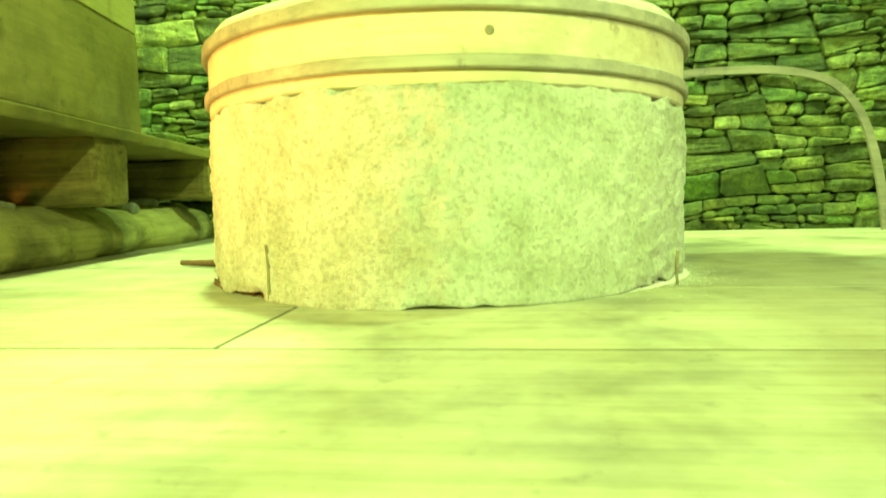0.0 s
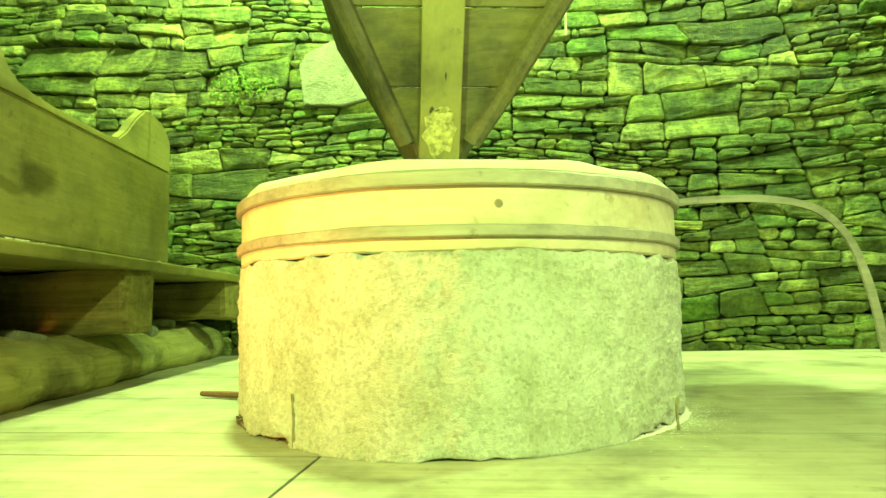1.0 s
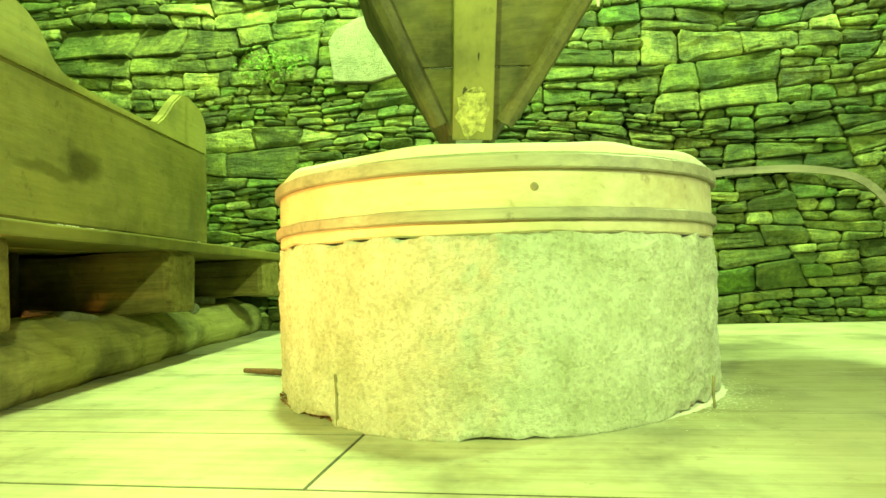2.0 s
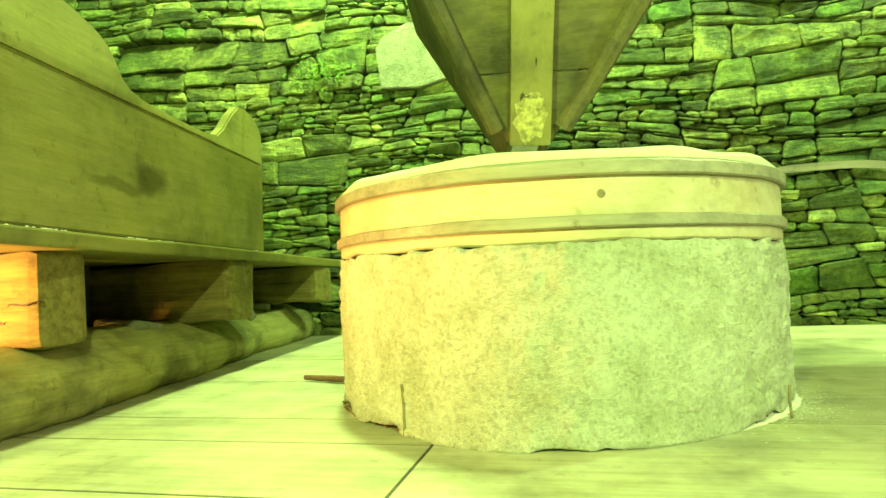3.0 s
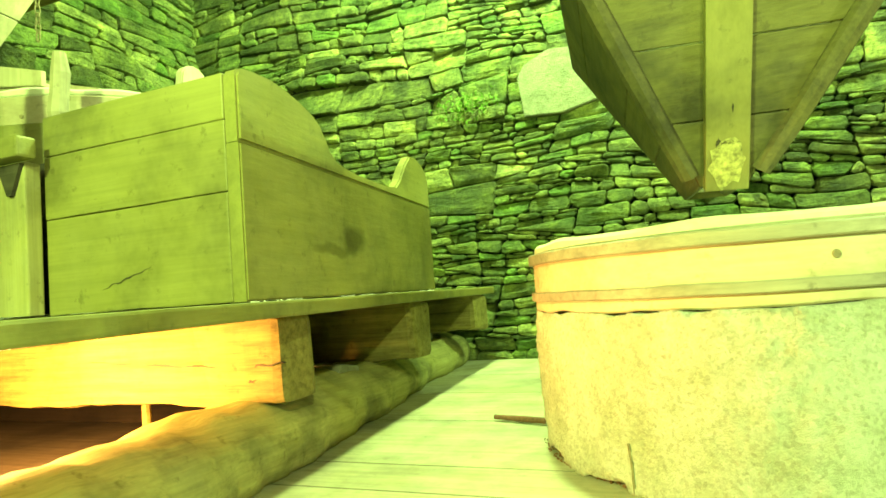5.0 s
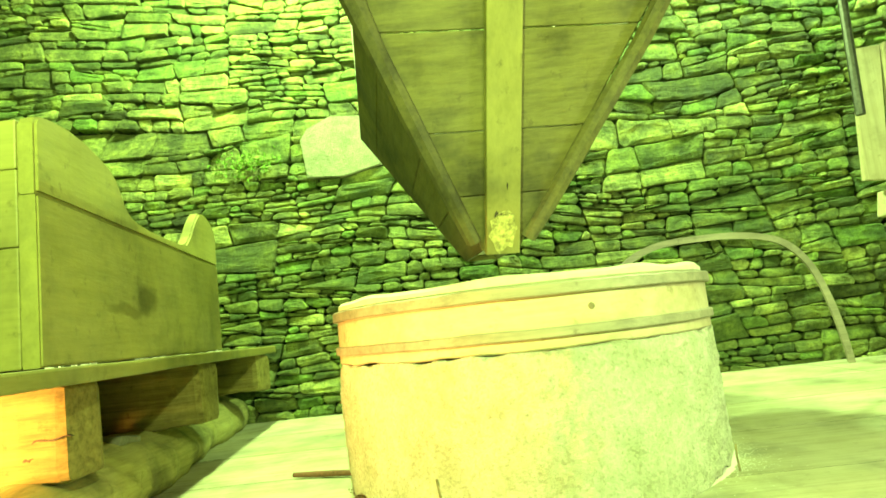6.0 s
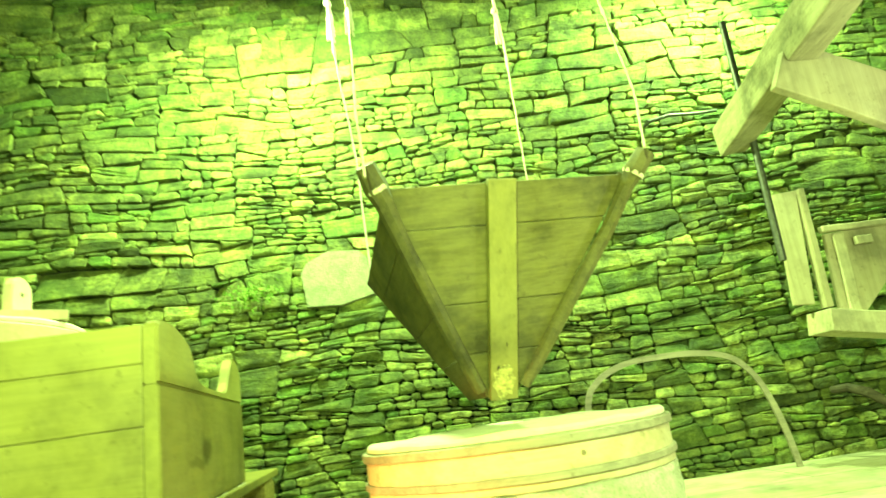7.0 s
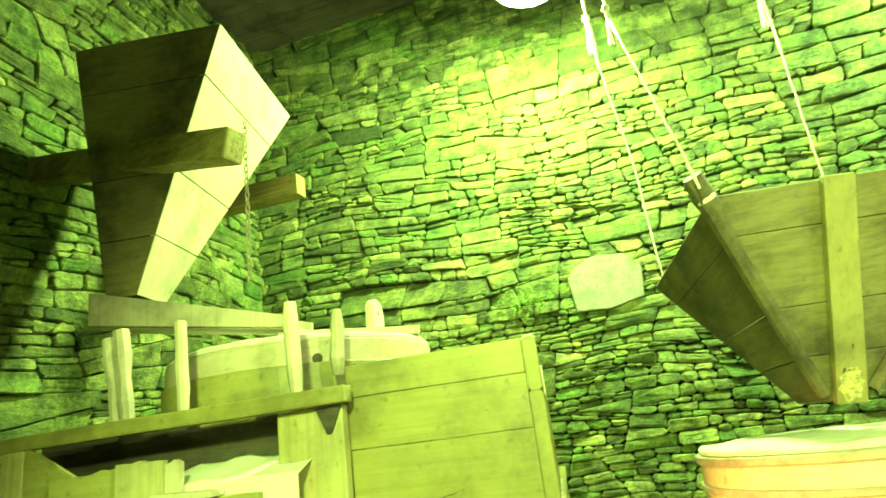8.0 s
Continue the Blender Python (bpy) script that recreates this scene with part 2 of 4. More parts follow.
# ---- builders ----
def obj(name, bm, mat, smooth=False):
    me = bpy.data.meshes.new(name)
    bmesh.ops.recalc_face_normals(bm, faces=bm.faces)
    if smooth:
        for f in bm.faces:
            f.smooth = True
    bm.to_mesh(me)
    bm.free()
    me.materials.append(mat)
    return new(name, me)


def thing(name, at, label, category, group="", kind=""):
    e = new(name)
    e.location = at
    e.empty_display_size = 0.1
    return tagged(e, label, category, group, kind)


def part(name, bm, mat, parent, label="", smooth=False):
    """A mesh in world coordinates under a thing (an Empty or a mesh)."""
    ob = obj(name, bm, mat, smooth)
    ob.parent = parent
    ob.matrix_parent_inverse = Matrix.Translation(-Vector(parent.location))
    return tagged(ob, label)


def solo(name, bm, mat, label, category, group="", kind="", smooth=False):
    return tagged(obj(name, bm, mat, smooth), label, category, group, kind)


def timber(m, size, bevel=0.008, cuts=6, wobble=0.004, seed=0.0):
    """A sawn or hewn timber: a box of that size at the pose m, long axis first, with worn edges."""
    bm = bmesh.new()
    bmesh.ops.create_cube(bm, size=1)
    axis = max(range(3), key=lambda i: size[i])
    bmesh.ops.scale(bm, vec=size, verts=bm.verts)
    if bevel:
        bmesh.ops.bevel(bm, geom=list(bm.edges), offset=bevel, segments=2, affect="EDGES", profile=0.6)
    if cuts:
        for k in range(1, cuts + 1):
            co = [0, 0, 0]
            no = [0, 0, 0]
            co[axis], no[axis] = size[axis] * (k / (cuts + 1) - 0.5), 1
            bmesh.ops.bisect_plane(bm, geom=list(bm.verts) + list(bm.edges) + list(bm.faces), plane_co=co, plane_no=no)
    if wobble:
        for v in bm.verts:
            p = v.co * 3.7 + Vector((seed, seed * 1.7, seed * 0.3))
            v.co += noise.noise_vector(p) * wobble + noise.noise_vector(p * 5) * wobble * 0.35
    bm.transform(m)
    return bm


def along(a, b, up=(0, 0, 1)):
    """A pose at the middle of a to b whose x axis runs along it."""
    a, b = Vector(a), Vector(b)
    x = (b - a).normalized()
    y = Vector(up).cross(x).normalized()
    z = x.cross(y)
    m = Matrix((x, y, z)).transposed().to_4x4()
    m.translation = (a + b) / 2
    return m, (b - a).length


def beam(a, b, width, height, bevel=0.008, cuts=6, wobble=0.004, seed=0.0, up=(0, 0, 1)):
    m, n = along(a, b, up)
    return timber(m, (n, width, height), bevel, cuts, wobble, seed)


def tube(points, radii, sides=10, wobble=0.0, seed=0.0):
    """A round bar, branch or rope through points."""
    bm = bmesh.new()
    rings = []
    pts = [Vector(p) for p in points]
    for i, p in enumerate(pts):
        d = (pts[min(i + 1, len(pts) - 1)] - pts[max(i - 1, 0)]).normalized()
        u = d.orthogonal().normalized() if abs(d.z) > 0.9 else d.cross(Vector((0, 0, 1))).normalized()
        w = d.cross(u)
        r = radii[i] if isinstance(radii, (list, tuple)) else radii
        ring = []
        for k in range(sides):
            a = 2 * math.pi * k / sides
            o = (u * math.cos(a) + w * math.sin(a)) * r
            if wobble:
                o *= 1 + wobble * noise.noise((p + o) * 14 + Vector((seed, 0, 0)))
            ring.append(bm.verts.new(p + o))
        rings.append(ring)
    for a, b in zip(rings, rings[1:]):
        for k in range(sides):
            bm.faces.new((a[k], a[(k + 1) % sides], b[(k + 1) % sides], b[k]))
    bm.faces.new(rings[0])
    bm.faces.new(list(reversed(rings[-1])))
    return bm


def slab(outline, thick, place, bevel=0.004):
    """A board cut to an outline (u, v), thick deep; place(u, v, w) gives the world point."""
    bm = bmesh.new()
    fr = [bm.verts.new((u, v, 0)) for u, v in outline]
    bk = [bm.verts.new((u, v, thick)) for u, v in outline]
    bm.faces.new(fr)
    bm.faces.new(list(reversed(bk)))
    n = len(fr)
    for i in range(n):
        bm.faces.new((fr[i], bk[i], bk[(i + 1) % n], fr[(i + 1) % n]))
    bmesh.ops.recalc_face_normals(bm, faces=bm.faces)
    if bevel:
        rim = [e for e in bm.edges if len({round(v.co.z, 5) for v in e.verts}) == 1]
        bmesh.ops.bevel(bm, geom=rim, offset=bevel, segments=2, affect="EDGES")
    for v in bm.verts:
        v.co = Vector(place(*v.co))
    return bm


def ring(centre, z0, z1, r_in, r_out, steps=96, wave=None, lip=0.004):
    """A hoop with thickness and eased edges; wave(angle) shifts (bottom, top)."""
    bm = bmesh.new()
    loops = []
    for k in range(steps):
        a = 2 * math.pi * k / steps
        lo, hi = wave(a) if wave else (0, 0)
        prof = [(r_in, z0 + lo), (r_out - lip, z0 + lo), (r_out, z0 + lo + lip), (r_out, z1 + hi - lip), (r_out - lip, z1 + hi), (r_in, z1 + hi)]
        loops.append([bm.verts.new((centre[0] + r * math.cos(a), centre[1] + r * math.sin(a), z)) for r, z in prof])
    for i in range(steps):
        a, b = loops[i], loops[(i + 1) % steps]
        for j in range(6):
            bm.faces.new((a[j], b[j], b[(j + 1) % 6], a[(j + 1) % 6]))
    return bm


# ---- floor, walls, ceiling ----
X0, X1, Y0, Y1, TOP = -3.42, 3.7, -2.9, 3.45, 4.15


def wall(name, lo, hi, mat, label):
    c = [(a + b) / 2 for a, b in zip(lo, hi)]
    size = [b - a for a, b in zip(lo, hi)]
    bm = bmesh.new()
    bmesh.ops.create_cube(bm, size=1)
    bmesh.ops.scale(bm, vec=size, verts=bm.verts)
    bm.transform(Matrix.Translation(c))
    return tagged(obj(name, bm, mat), label, "wall", "", "structure")


wall_north = wall("wall_north", (X0 - 0.4, Y1 + 0.075, -0.3), (X1 + 0.4, Y1 + 0.45, TOP), WALL_CORE, "dry-stone schist wall with dark open joints")
wall_west = wall("wall_west", (X0 - 0.45, Y0, -0.3), (X0 - 0.06, Y1 + 0.06, TOP), WALL_CORE, "dry-stone schist side wall with dark joints")
wall_east = wall("wall_east", (X1, Y0, -0.3), (X1 + 0.4, Y1 + 0.06, TOP), STONE_REST, "rough schist wall closing the mill")
wall_south = wall("wall_south", (X0 - 0.45, Y0 - 0.4, -0.3), (X1 + 0.4, Y0, TOP), STONE_REST, "rough schist wall behind the entrance")
ceiling = wall("ceiling", (X0 - 0.45, Y0 - 0.4, TOP), (X1 + 0.4, Y1 + 0.45, TOP + 0.12), DARK_WOOD, "dark wooden ceiling boards")
ceiling["category"] = "ceiling"
subfloor = wall("floor", (X0 - 0.05, Y0, -0.3), (X1, Y1 + 0.05, -0.0008), DARK_WOOD, "pale worn plank floor dusted with flour")
subfloor["category"] = "floor"

# ---- main mill ----
MC, MR, MZ = (-0.057, 1.752), 0.536, 0.346


def millstone(name, centre, radius, z0, z1, label, chip_seed):
    """A rough granite bed stone: a drum with pitted sides and broken upper and lower edges."""
    bm = bmesh.new()
    around, rows = 400, 64
    grid = []
    h = z1 - z0
    for j in range(rows + 1):
        row = []
        f = j / rows
        for k in range(around):
            a = 2 * math.pi * k / around
            d = Vector((math.cos(a), math.sin(a), 0))
            p = Vector((d.x * 3, d.y * 3, f * 1.9 + chip_seed))
            r = radius + 0.006 * noise.noise(p * 1.5) + 0.004 * noise.noise(p * 6) + 0.003 * noise.noise(p * 15)
            r += 0.0026 * noise.noise(p * 31) + 0.0022 * noise.noise(p * 58)
            r += 0.082 * max(0, -d.y) ** 5 * (1 - 0.65 * f)
            low = max(0, 0.07 - f) / 0.07
            high = max(0, f - 0.94) / 0.06
            chip = min(0.75, max(0, 0.12 + 1.2 * noise.noise(Vector((d.x * 4, d.y * 4, chip_seed + 1.7))) + 0.6 * noise.noise(Vector((d.x * 17, d.y * 17, chip_seed)))))
            chip2 = 0.4 + 1.3 * noise.noise(Vector((d.x * 11, d.y * 11, chip_seed + 7))) + 0.5 * noise.noise(Vector((d.x * 30, d.y * 30, chip_seed)))
            r -= 0.020 * max(0, chip) * low + 0.016 * max(0, chip2) * high ** 2
            z = z0 + f * h + 0.014 * max(0, chip) * low - 0.007 * max(0, chip2) * high
            row.append(bm.verts.new((centre[0] + d.x * r, centre[1] + d.y * r, z)))
        grid.append(row)
    for a, b in zip(grid, grid[1:]):
        for k in range(around):
            bm.faces.new((a[k], a[(k + 1) % around], b[(k + 1) % around], b[k]))
    bm.faces.new(grid[-1])
    bm.faces.new(list(reversed(grid[0])))
    return solo(name, bm, GRANITE, label, "millstone", smooth=True)


millstone("bed_millstone", MC, MR, 0.0, MZ, "pale rough granite bed millstone standing on planks", 2.3)


def lid(bm, centre, radius, z, rise, edge_wave):
    """A slightly domed, uneven top with a round eye."""
    rings_ = []
    for j, f in enumerate((0.09, 0.10, 0.2, 0.4, 0.6, 0.8, 0.93, 1.0)):
        rr = []
        for k in range(96):
            a = 2 * math.pi * k / 96
            r = radius * f
            x, y = centre[0] + r * math.cos(a), centre[1] + r * math.sin(a)
            zz = z + rise * (1 - f * f) + 0.006 * noise.noise(Vector((x * 7, y * 7, 1))) + (edge_wave(a)[1] if f > 0.9 else 0)
            if j == 0:
                zz -= 0.12
            rr.append(bm.verts.new((x, y, zz)))
        rings_.append(rr)
    for a, b in zip(rings_, rings_[1:]):
        for k in range(96):
            bm.faces.new((a[k], a[(k + 1) % 96], b[(k + 1) % 96], b[k]))


def hooped_runner(name, centre, radius, z0, label, turn=0.0, bands=True):
    """The runner stone in its wooden hoop: side board, two bent bands with a lap, knots, pale top."""
    e = thing(name, (*centre, z0), label, "millstone casing")

    def hem(a):
        return (0.004 + 0.013 * max(0, noise.noise(Vector((math.cos(a) * 5, math.sin(a) * 5, z0)))) ** 1.5, 0.0)

    def ripple(a):
        w = 0.0025 * noise.noise(Vector((math.cos(a) * 3, math.sin(a) * 3, z0 + 2)))
        return (w, w + 0.002 * noise.noise(Vector((math.cos(a) * 8, math.sin(a) * 8, z0 + 3))))

    def rim(a):
        return (0.0, 0.007 * noise.noise(Vector((math.cos(a) * 4, math.sin(a) * 4, z0 + 5))))
    part("side_board", ring(centre, z0 - 0.004, z0 + 0.144, radius - 0.05, radius - 0.006, 128, hem), HOOP_WOOD, e, "pale bent wooden hoop board")
    if bands:
        part("lower_band", ring(centre, z0 + 0.026, z0 + 0.049, radius - 0.006, radius + 0.004, 128, ripple, 0.003), BAND_WOOD, e, "grey-brown bent wooden band")
        part("upper_band", ring(centre, z0 + 0.118, z0 + 0.145, radius - 0.008, radius + 0.006, 128, ripple, 0.003), BAND_WOOD, e, "grey-brown bent wooden band")
    part("rim", ring(centre, z0 + 0.142, z0 + 0.169, radius - 0.10, radius - 0.012, 128, rim, 0.008), DUSTY_TOP, e, "floury pale rim")
    bm = bmesh.new()
    lid(bm, centre, radius - 0.05, z0 + 0.164, 0.018, rim)
    part("top", bm, DUSTY_TOP, e, "floury pale stone top", True)
    if not bands:
        part("lower_board", ring(centre, z0 - 0.11, z0 + 0.062, radius - 0.006, radius + 0.008, 128, ripple, 0.003), BOX_WOOD_X, e, "darker lower hoop board")
        ha = -0.987
        hp = Vector((centre[0] + (radius - 0.006) * math.cos(ha), centre[1] + (radius - 0.006) * math.sin(ha), z0 + 0.075))
        hn = Vector((math.cos(ha), math.sin(ha), 0))
        part("peg_hole", tube([hp - hn * 0.01, hp + hn * 0.0012], 0.019, 16, 0.2), DARK_WOOD, e, "dark round peg hole")
    for k, ang in enumerate((-1.35, 0.9)):
        a = ang + turn
        c = Vector((centre[0] + (radius - 0.006) * math.cos(a), centre[1] + (radius - 0.006) * math.sin(a), z0 + 0.085))
        n = Vector((math.cos(a), math.sin(a), 0))
        part("knot", tube([c - n * 0.006, c + n * 0.002], [0.009, 0.006], 12, 0.6, k), KNOT, e, "dark wood knot")
    return e


hooped_runner("hooped_runner_stone", MC, MR + 0.005, MZ - 0.003, "pale wooden hoop with two bands round the runner stone")


# ---- hoppers ----
def hopper(name, centre, turn, half_w, half_d, z_top, z_bot, hole, label, poles=True, post=True, shift=(0, 0), lit_side_wood=None, draw=0.0, dip=0.0):
    """An inverted pyramid of planks with corner poles along the front edges."""
    rot = Matrix.Translation((centre[0], centre[1], 0)) @ pose(0, 0, 0, 0, 0, turn)
    e = thing(name, (centre[0], centre[1], z_bot), label, "grain hopper")
    hw, hd = hole

    def corner(sx, sy, f):
        z = z_bot + (z_top - z_bot - (dip if sy > 0 else 0.0)) * f
        x = hw + (half_w - hw - (draw if sy > 0 else 0.0)) * f
        y = hd + (half_d - hd) * f
        return rot @ Vector((sx * x + shift[0] * (1 - f), sy * y + shift[1] * (1 - f), z))
    cuts = [0.0, 0.22, 0.46, 0.81, 1.0]
    # wood of the right side; a paler one stands in for lamplight
    lit_side_wood = lit_side_wood or HOPPER_WOOD_Y
    sides = [((-1, -1), (1, -1), HOPPER_WOOD_X), ((1, -1), (1, 1), lit_side_wood), ((1, 1), (-1, 1), HOPPER_WOOD_X), ((-1, 1), (-1, -1), HOPPER_WOOD_Y)]
    for s, (a, b, mat) in enumerate(sides):
        for k in range(4):
            f0, f1 = cuts[k] + 0.0016, cuts[k + 1] - 0.0016
            f0 += 0.004 * noise.noise(Vector((s, k, 1)))
            quad = [corner(*a, f0), corner(*b, f0 + 0.004 * noise.noise(Vector((s, k, 2)))), corner(*b, f1), corner(*a, f1)]
            inward = (quad[1] - quad[0]).cross(quad[3] - quad[0]).normalized()
            mid = sum(quad, Vector()) / 4
            k_ = 1 - (f0 + f1) / 2
            axis = rot @ Vector((shift[0] * k_, shift[1] * k_, mid.z))
            if inward.dot(axis - mid) < 0:
                inward = -inward
            out = 0.003 * noise.noise(Vector((s * 3, k * 5, 9)))
            bm = bmesh.new()
            fr = [bm.verts.new(q + inward * out) for q in quad]
            bk = [bm.verts.new(q + inward * (0.024 + out)) for q in quad]
            bm.faces.new(fr)
            bm.faces.new(bk)
            for i in range(4):
                bm.faces.new((fr[i], bk[i], bk[(i + 1) % 4], fr[(i + 1) % 4]))
            bmesh.ops.recalc_face_normals(bm, faces=bm.faces)
            bmesh.ops.bevel(bm, geom=list(bm.edges), offset=0.003, segments=1, affect="EDGES")
            part("plank", bm, mat, e)
    if poles:
        for sx in (-1, 1):
            lo, hi = corner(sx, -1, 0.0), corner(sx, -1, 1.0)
            d = (hi - lo).normalized()
            o = rot.to_3x3() @ Vector((sx * 0.026, -0.018, -0.002))
            pts = [lo + o * (0.55 + 0.45 * f) + d * (f * (hi - lo).length) for f in (0.04, 0.15, 0.35, 0.55, 0.75, 0.93, 1.0, 1.09)]
            pts = [p + noise.noise_vector(p * 5) * 0.006 for p in pts]
            part("corner_pole", tube(pts, [0.022, 0.024, 0.026, 0.026, 0.027, 0.029, 0.038, 0.036], 8, 0.45, sx), HOPPER_WOOD_Y, e, "split branch pole", False)
            mid_, dirn = pts[6], (pts[7] - pts[5]).normalized()
            side_a = dirn.orthogonal().normalized()
            side_b = dirn.cross(side_a)
            loop_ = [mid_ + dirn * 0.012 * (i / 24 - 1.2) + (side_a * math.cos(i * math.pi / 4) + side_b * math.sin(i * math.pi / 4)) * 0.035 for i in range(25)]
            part("lashing", tube(loop_, 0.0045, 6), ROPE, e, "rope lashing")
    if post:
        lo = rot @ Vector((shift[0], shift[1] - hd - 0.012, z_bot - 0.01))
        hi = rot @ Vector((0.6 * shift[0], -half_d - 0.012, z_top + 0.006))
        face = rot.to_3x3() @ Vector((0, -1, 0))
        post_ob = part("post", beam(lo, hi, 0.098, 0.03, 0.004, 6, 0.002, 3.0, (hi - lo).cross(rot.to_3x3() @ Vector((1, 0, 0)))), HOPPER_WOOD_Z, e, "planed upright batten")
        m, n = along(lo, hi, (hi - lo).cross(rot.to_3x3() @ Vector((1, 0, 0))))
        flip = -1 if (m.to_3x3() @ Vector((0, 0, 1))).dot(face) < 0 else 1
        rag = random.Random(5)
        for f, w, h, off, mat in ((0.085, 0.094, 0.13, 0.0, PAINT), (0.155, 0.050, 0.012, 0.006, DARK_WOOD), (0.148, 0.016, 0.030, -0.02, DARK_WOOD), (0.26, 0.004, 0.02, 0.01, DARK_WOOD)):
            edge = [(h / 2 * math.cos(a) * rag.uniform(0.65, 1.15), w / 2 * math.sin(a) * rag.uniform(0.65, 1.0)) for a in [i * math.pi / 9 for i in range(18)]]
            place = m @ Matrix.Translation((n * (f - 0.5), off, flip * 0.0148))
            bm = slab(edge, 0.002 * flip, lambda u, v, q: place @ Vector((u, v, q)), 0)
            part("paint_patch", bm, mat, post_ob, "flaking yellow paint" if mat is PAINT else "dark mark")
    return e


hopper("grain_hopper", (-0.084, 1.93), 9.0, 0.425, 0.59, 1.300, 0.62, (0.055, 0.135), "brown plank grain hopper hanging over the millstone", shift=(-0.05, -0.14), draw=0.03, dip=0.045)

# ---- platform, log and sleepers ----
def log_x(y):
    return -1.262 - 0.165 * (y - 1.2)


log_pts = [(log_x(y), y, 0.06 + 0.012 * noise.noise(Vector((0, y * 2, 4)))) for y in [(-1.2 + 0.035 * i) for i in range(132)]]
bm = tube(log_pts, [0.12 + 0.014 * noise.noise(Vector((3, p[1] * 1.7, 0))) for p in log_pts], 48, 0.08, 3)
for v in bm.verts:
    axis_x = log_x(v.co.y)
    v.co.x = axis_x + (v.co.x - axis_x) * 1.4
    v.co += noise.noise_vector(v.co * 5) * 0.016 + noise.noise_vector(v.co * 11) * 0.006 + noise.noise_vector(v.co * 22) * 0.005 + noise.noise_vector(Vector((v.co.x * 60, v.co.y * 14, v.co.z * 60))) * 0.003
    v.co.z = max(v.co.z, 0.0)
solo("floor_log", bm, LOG_WOOD, "weathered hewn log lying along the plank floor", "log", smooth=True)

PZ0, PZ1 = 0.383, 0.42


def px(y):
    return -1.006 - 0.112 * (y - 1.035)


platform = thing("platform", (-2.2, 1.5, PZ0), "grey-green plank platform carried on timber sleepers", "platform")
for k, (a, b, w) in enumerate(((0, 0, 0.30), (0.305, 0.305, 0.42), (0.73, 0.73, 0.42), (1.155, 1.155, 0.45), (1.61, 1.61, 0.40))):
    lo, hi = Vector((px(-0.2) - a - w / 2, -0.2, (PZ0 + PZ1) / 2)), Vector((px(3.36) - b - w / 2, 3.36, (PZ0 + PZ1) / 2))
    part("plank", beam(lo, hi, w, PZ1 - PZ0, 0.006, 10, 0.003, k * 3.1), BOX_SHADE_Y, platform)
for k, (y, z0, z1, dep, x1) in enumerate(((1.2875, 0.166, 0.384, 0.14, -1.10), (2.115, 0.17, 0.384, 0.17, -1.148), (3.08, 0.2, 0.384, 0.2, -1.25), (0.0, 0.166, 0.384, 0.17, -1.25))):
    m = Matrix.Translation(((x1 - 3.3) / 2, y, (z0 + z1) / 2))
    solo("sleeper_beam", timber(m, (3.3 + x1, dep, z1 - z0), 0.026, 40, 0.016, k * 5.0 + 1), BEAM_WOOD_X, "heavy hewn timber sleeper under the platform", "beam", "sleepers under the platform")

# ---- flour bin ----
bin_ = thing("flour_bin", (-1.4, 1.6, PZ1), "brown wooden flour bin with a curved side on the platform", "flour bin")


SEAM = 0.757


def side_lower():
    return [(1.003, 0.423), (2.335, 0.423), (2.335, SEAM - 0.001), (1.003, SEAM - 0.001)]


def side_upper():
    pts = [(1.003, SEAM + 0.0005), (2.335, SEAM + 0.0005), (2.335, 0.87), (2.31, 0.905), (2.26, 0.93), (2.19, 0.943), (2.12, 0.935), (2.06, 0.89), (2.0, 0.83), (1.95, 0.795), (1.89, 0.784)]
    pts += [(1.75, 0.783), (1.62, 0.784), (1.53, 0.789), (1.47, 0.80), (1.435, 0.82), (1.41, 0.85), (1.38, 0.880), (1.34, 0.900), (1.28, 0.915), (1.22, 0.925)]
    return pts + [(1.15, 0.931), (1.08, 0.927), (1.035, 0.921), (1.012, 0.913), (1.003, 0.90)]


def on_side(u, v, w):
    return (-1.014 - 0.122 * (u - 1.003) - w, u, v)


# side boards use the darkened wood, painted as the bin's shaded side
part("side_board", slab(side_lower(), 0.04, on_side, 0.004), BOX_SHADE_STAINED, bin_, "lower side board with a dark stain")
part("side_board", slab(side_upper(), 0.04, on_side, 0.006), BOX_SHADE_Y, bin_, "upper side board with a curved edge")


def on_left(u, v, w):
    return (-1.585 - w, u, v)


part("inner_panel", slab([(1.04, 0.423), (2.3, 0.423), (2.3, 0.78), (1.6, 0.78), (1.3, 0.92), (1.04, 0.92)], 0.03, on_left), BOX_SHADE_Y, bin_)
for k, (z0, z1) in enumerate(((0.423, 0.656), (0.6575, 0.811), (0.8125, 0.912))):
    m = Matrix.Translation((-1.337, 1.022, (z0 + z1) / 2))
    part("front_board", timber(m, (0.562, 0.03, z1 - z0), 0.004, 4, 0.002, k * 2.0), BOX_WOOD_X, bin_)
part("back_board", timber(Matrix.Translation((-1.38, 2.31, 0.60)), (0.38, 0.03, 0.355), 0.004, 2, 0.002, 7.0), BOX_WOOD_X, bin_)
part("floury_base", timber(Matrix.Translation((-1.36, 1.66, 0.442)), (0.38, 1.24, 0.038), 0.004, 2, 0.002, 8.0), FLOUR, bin_, "layer of pale flour")

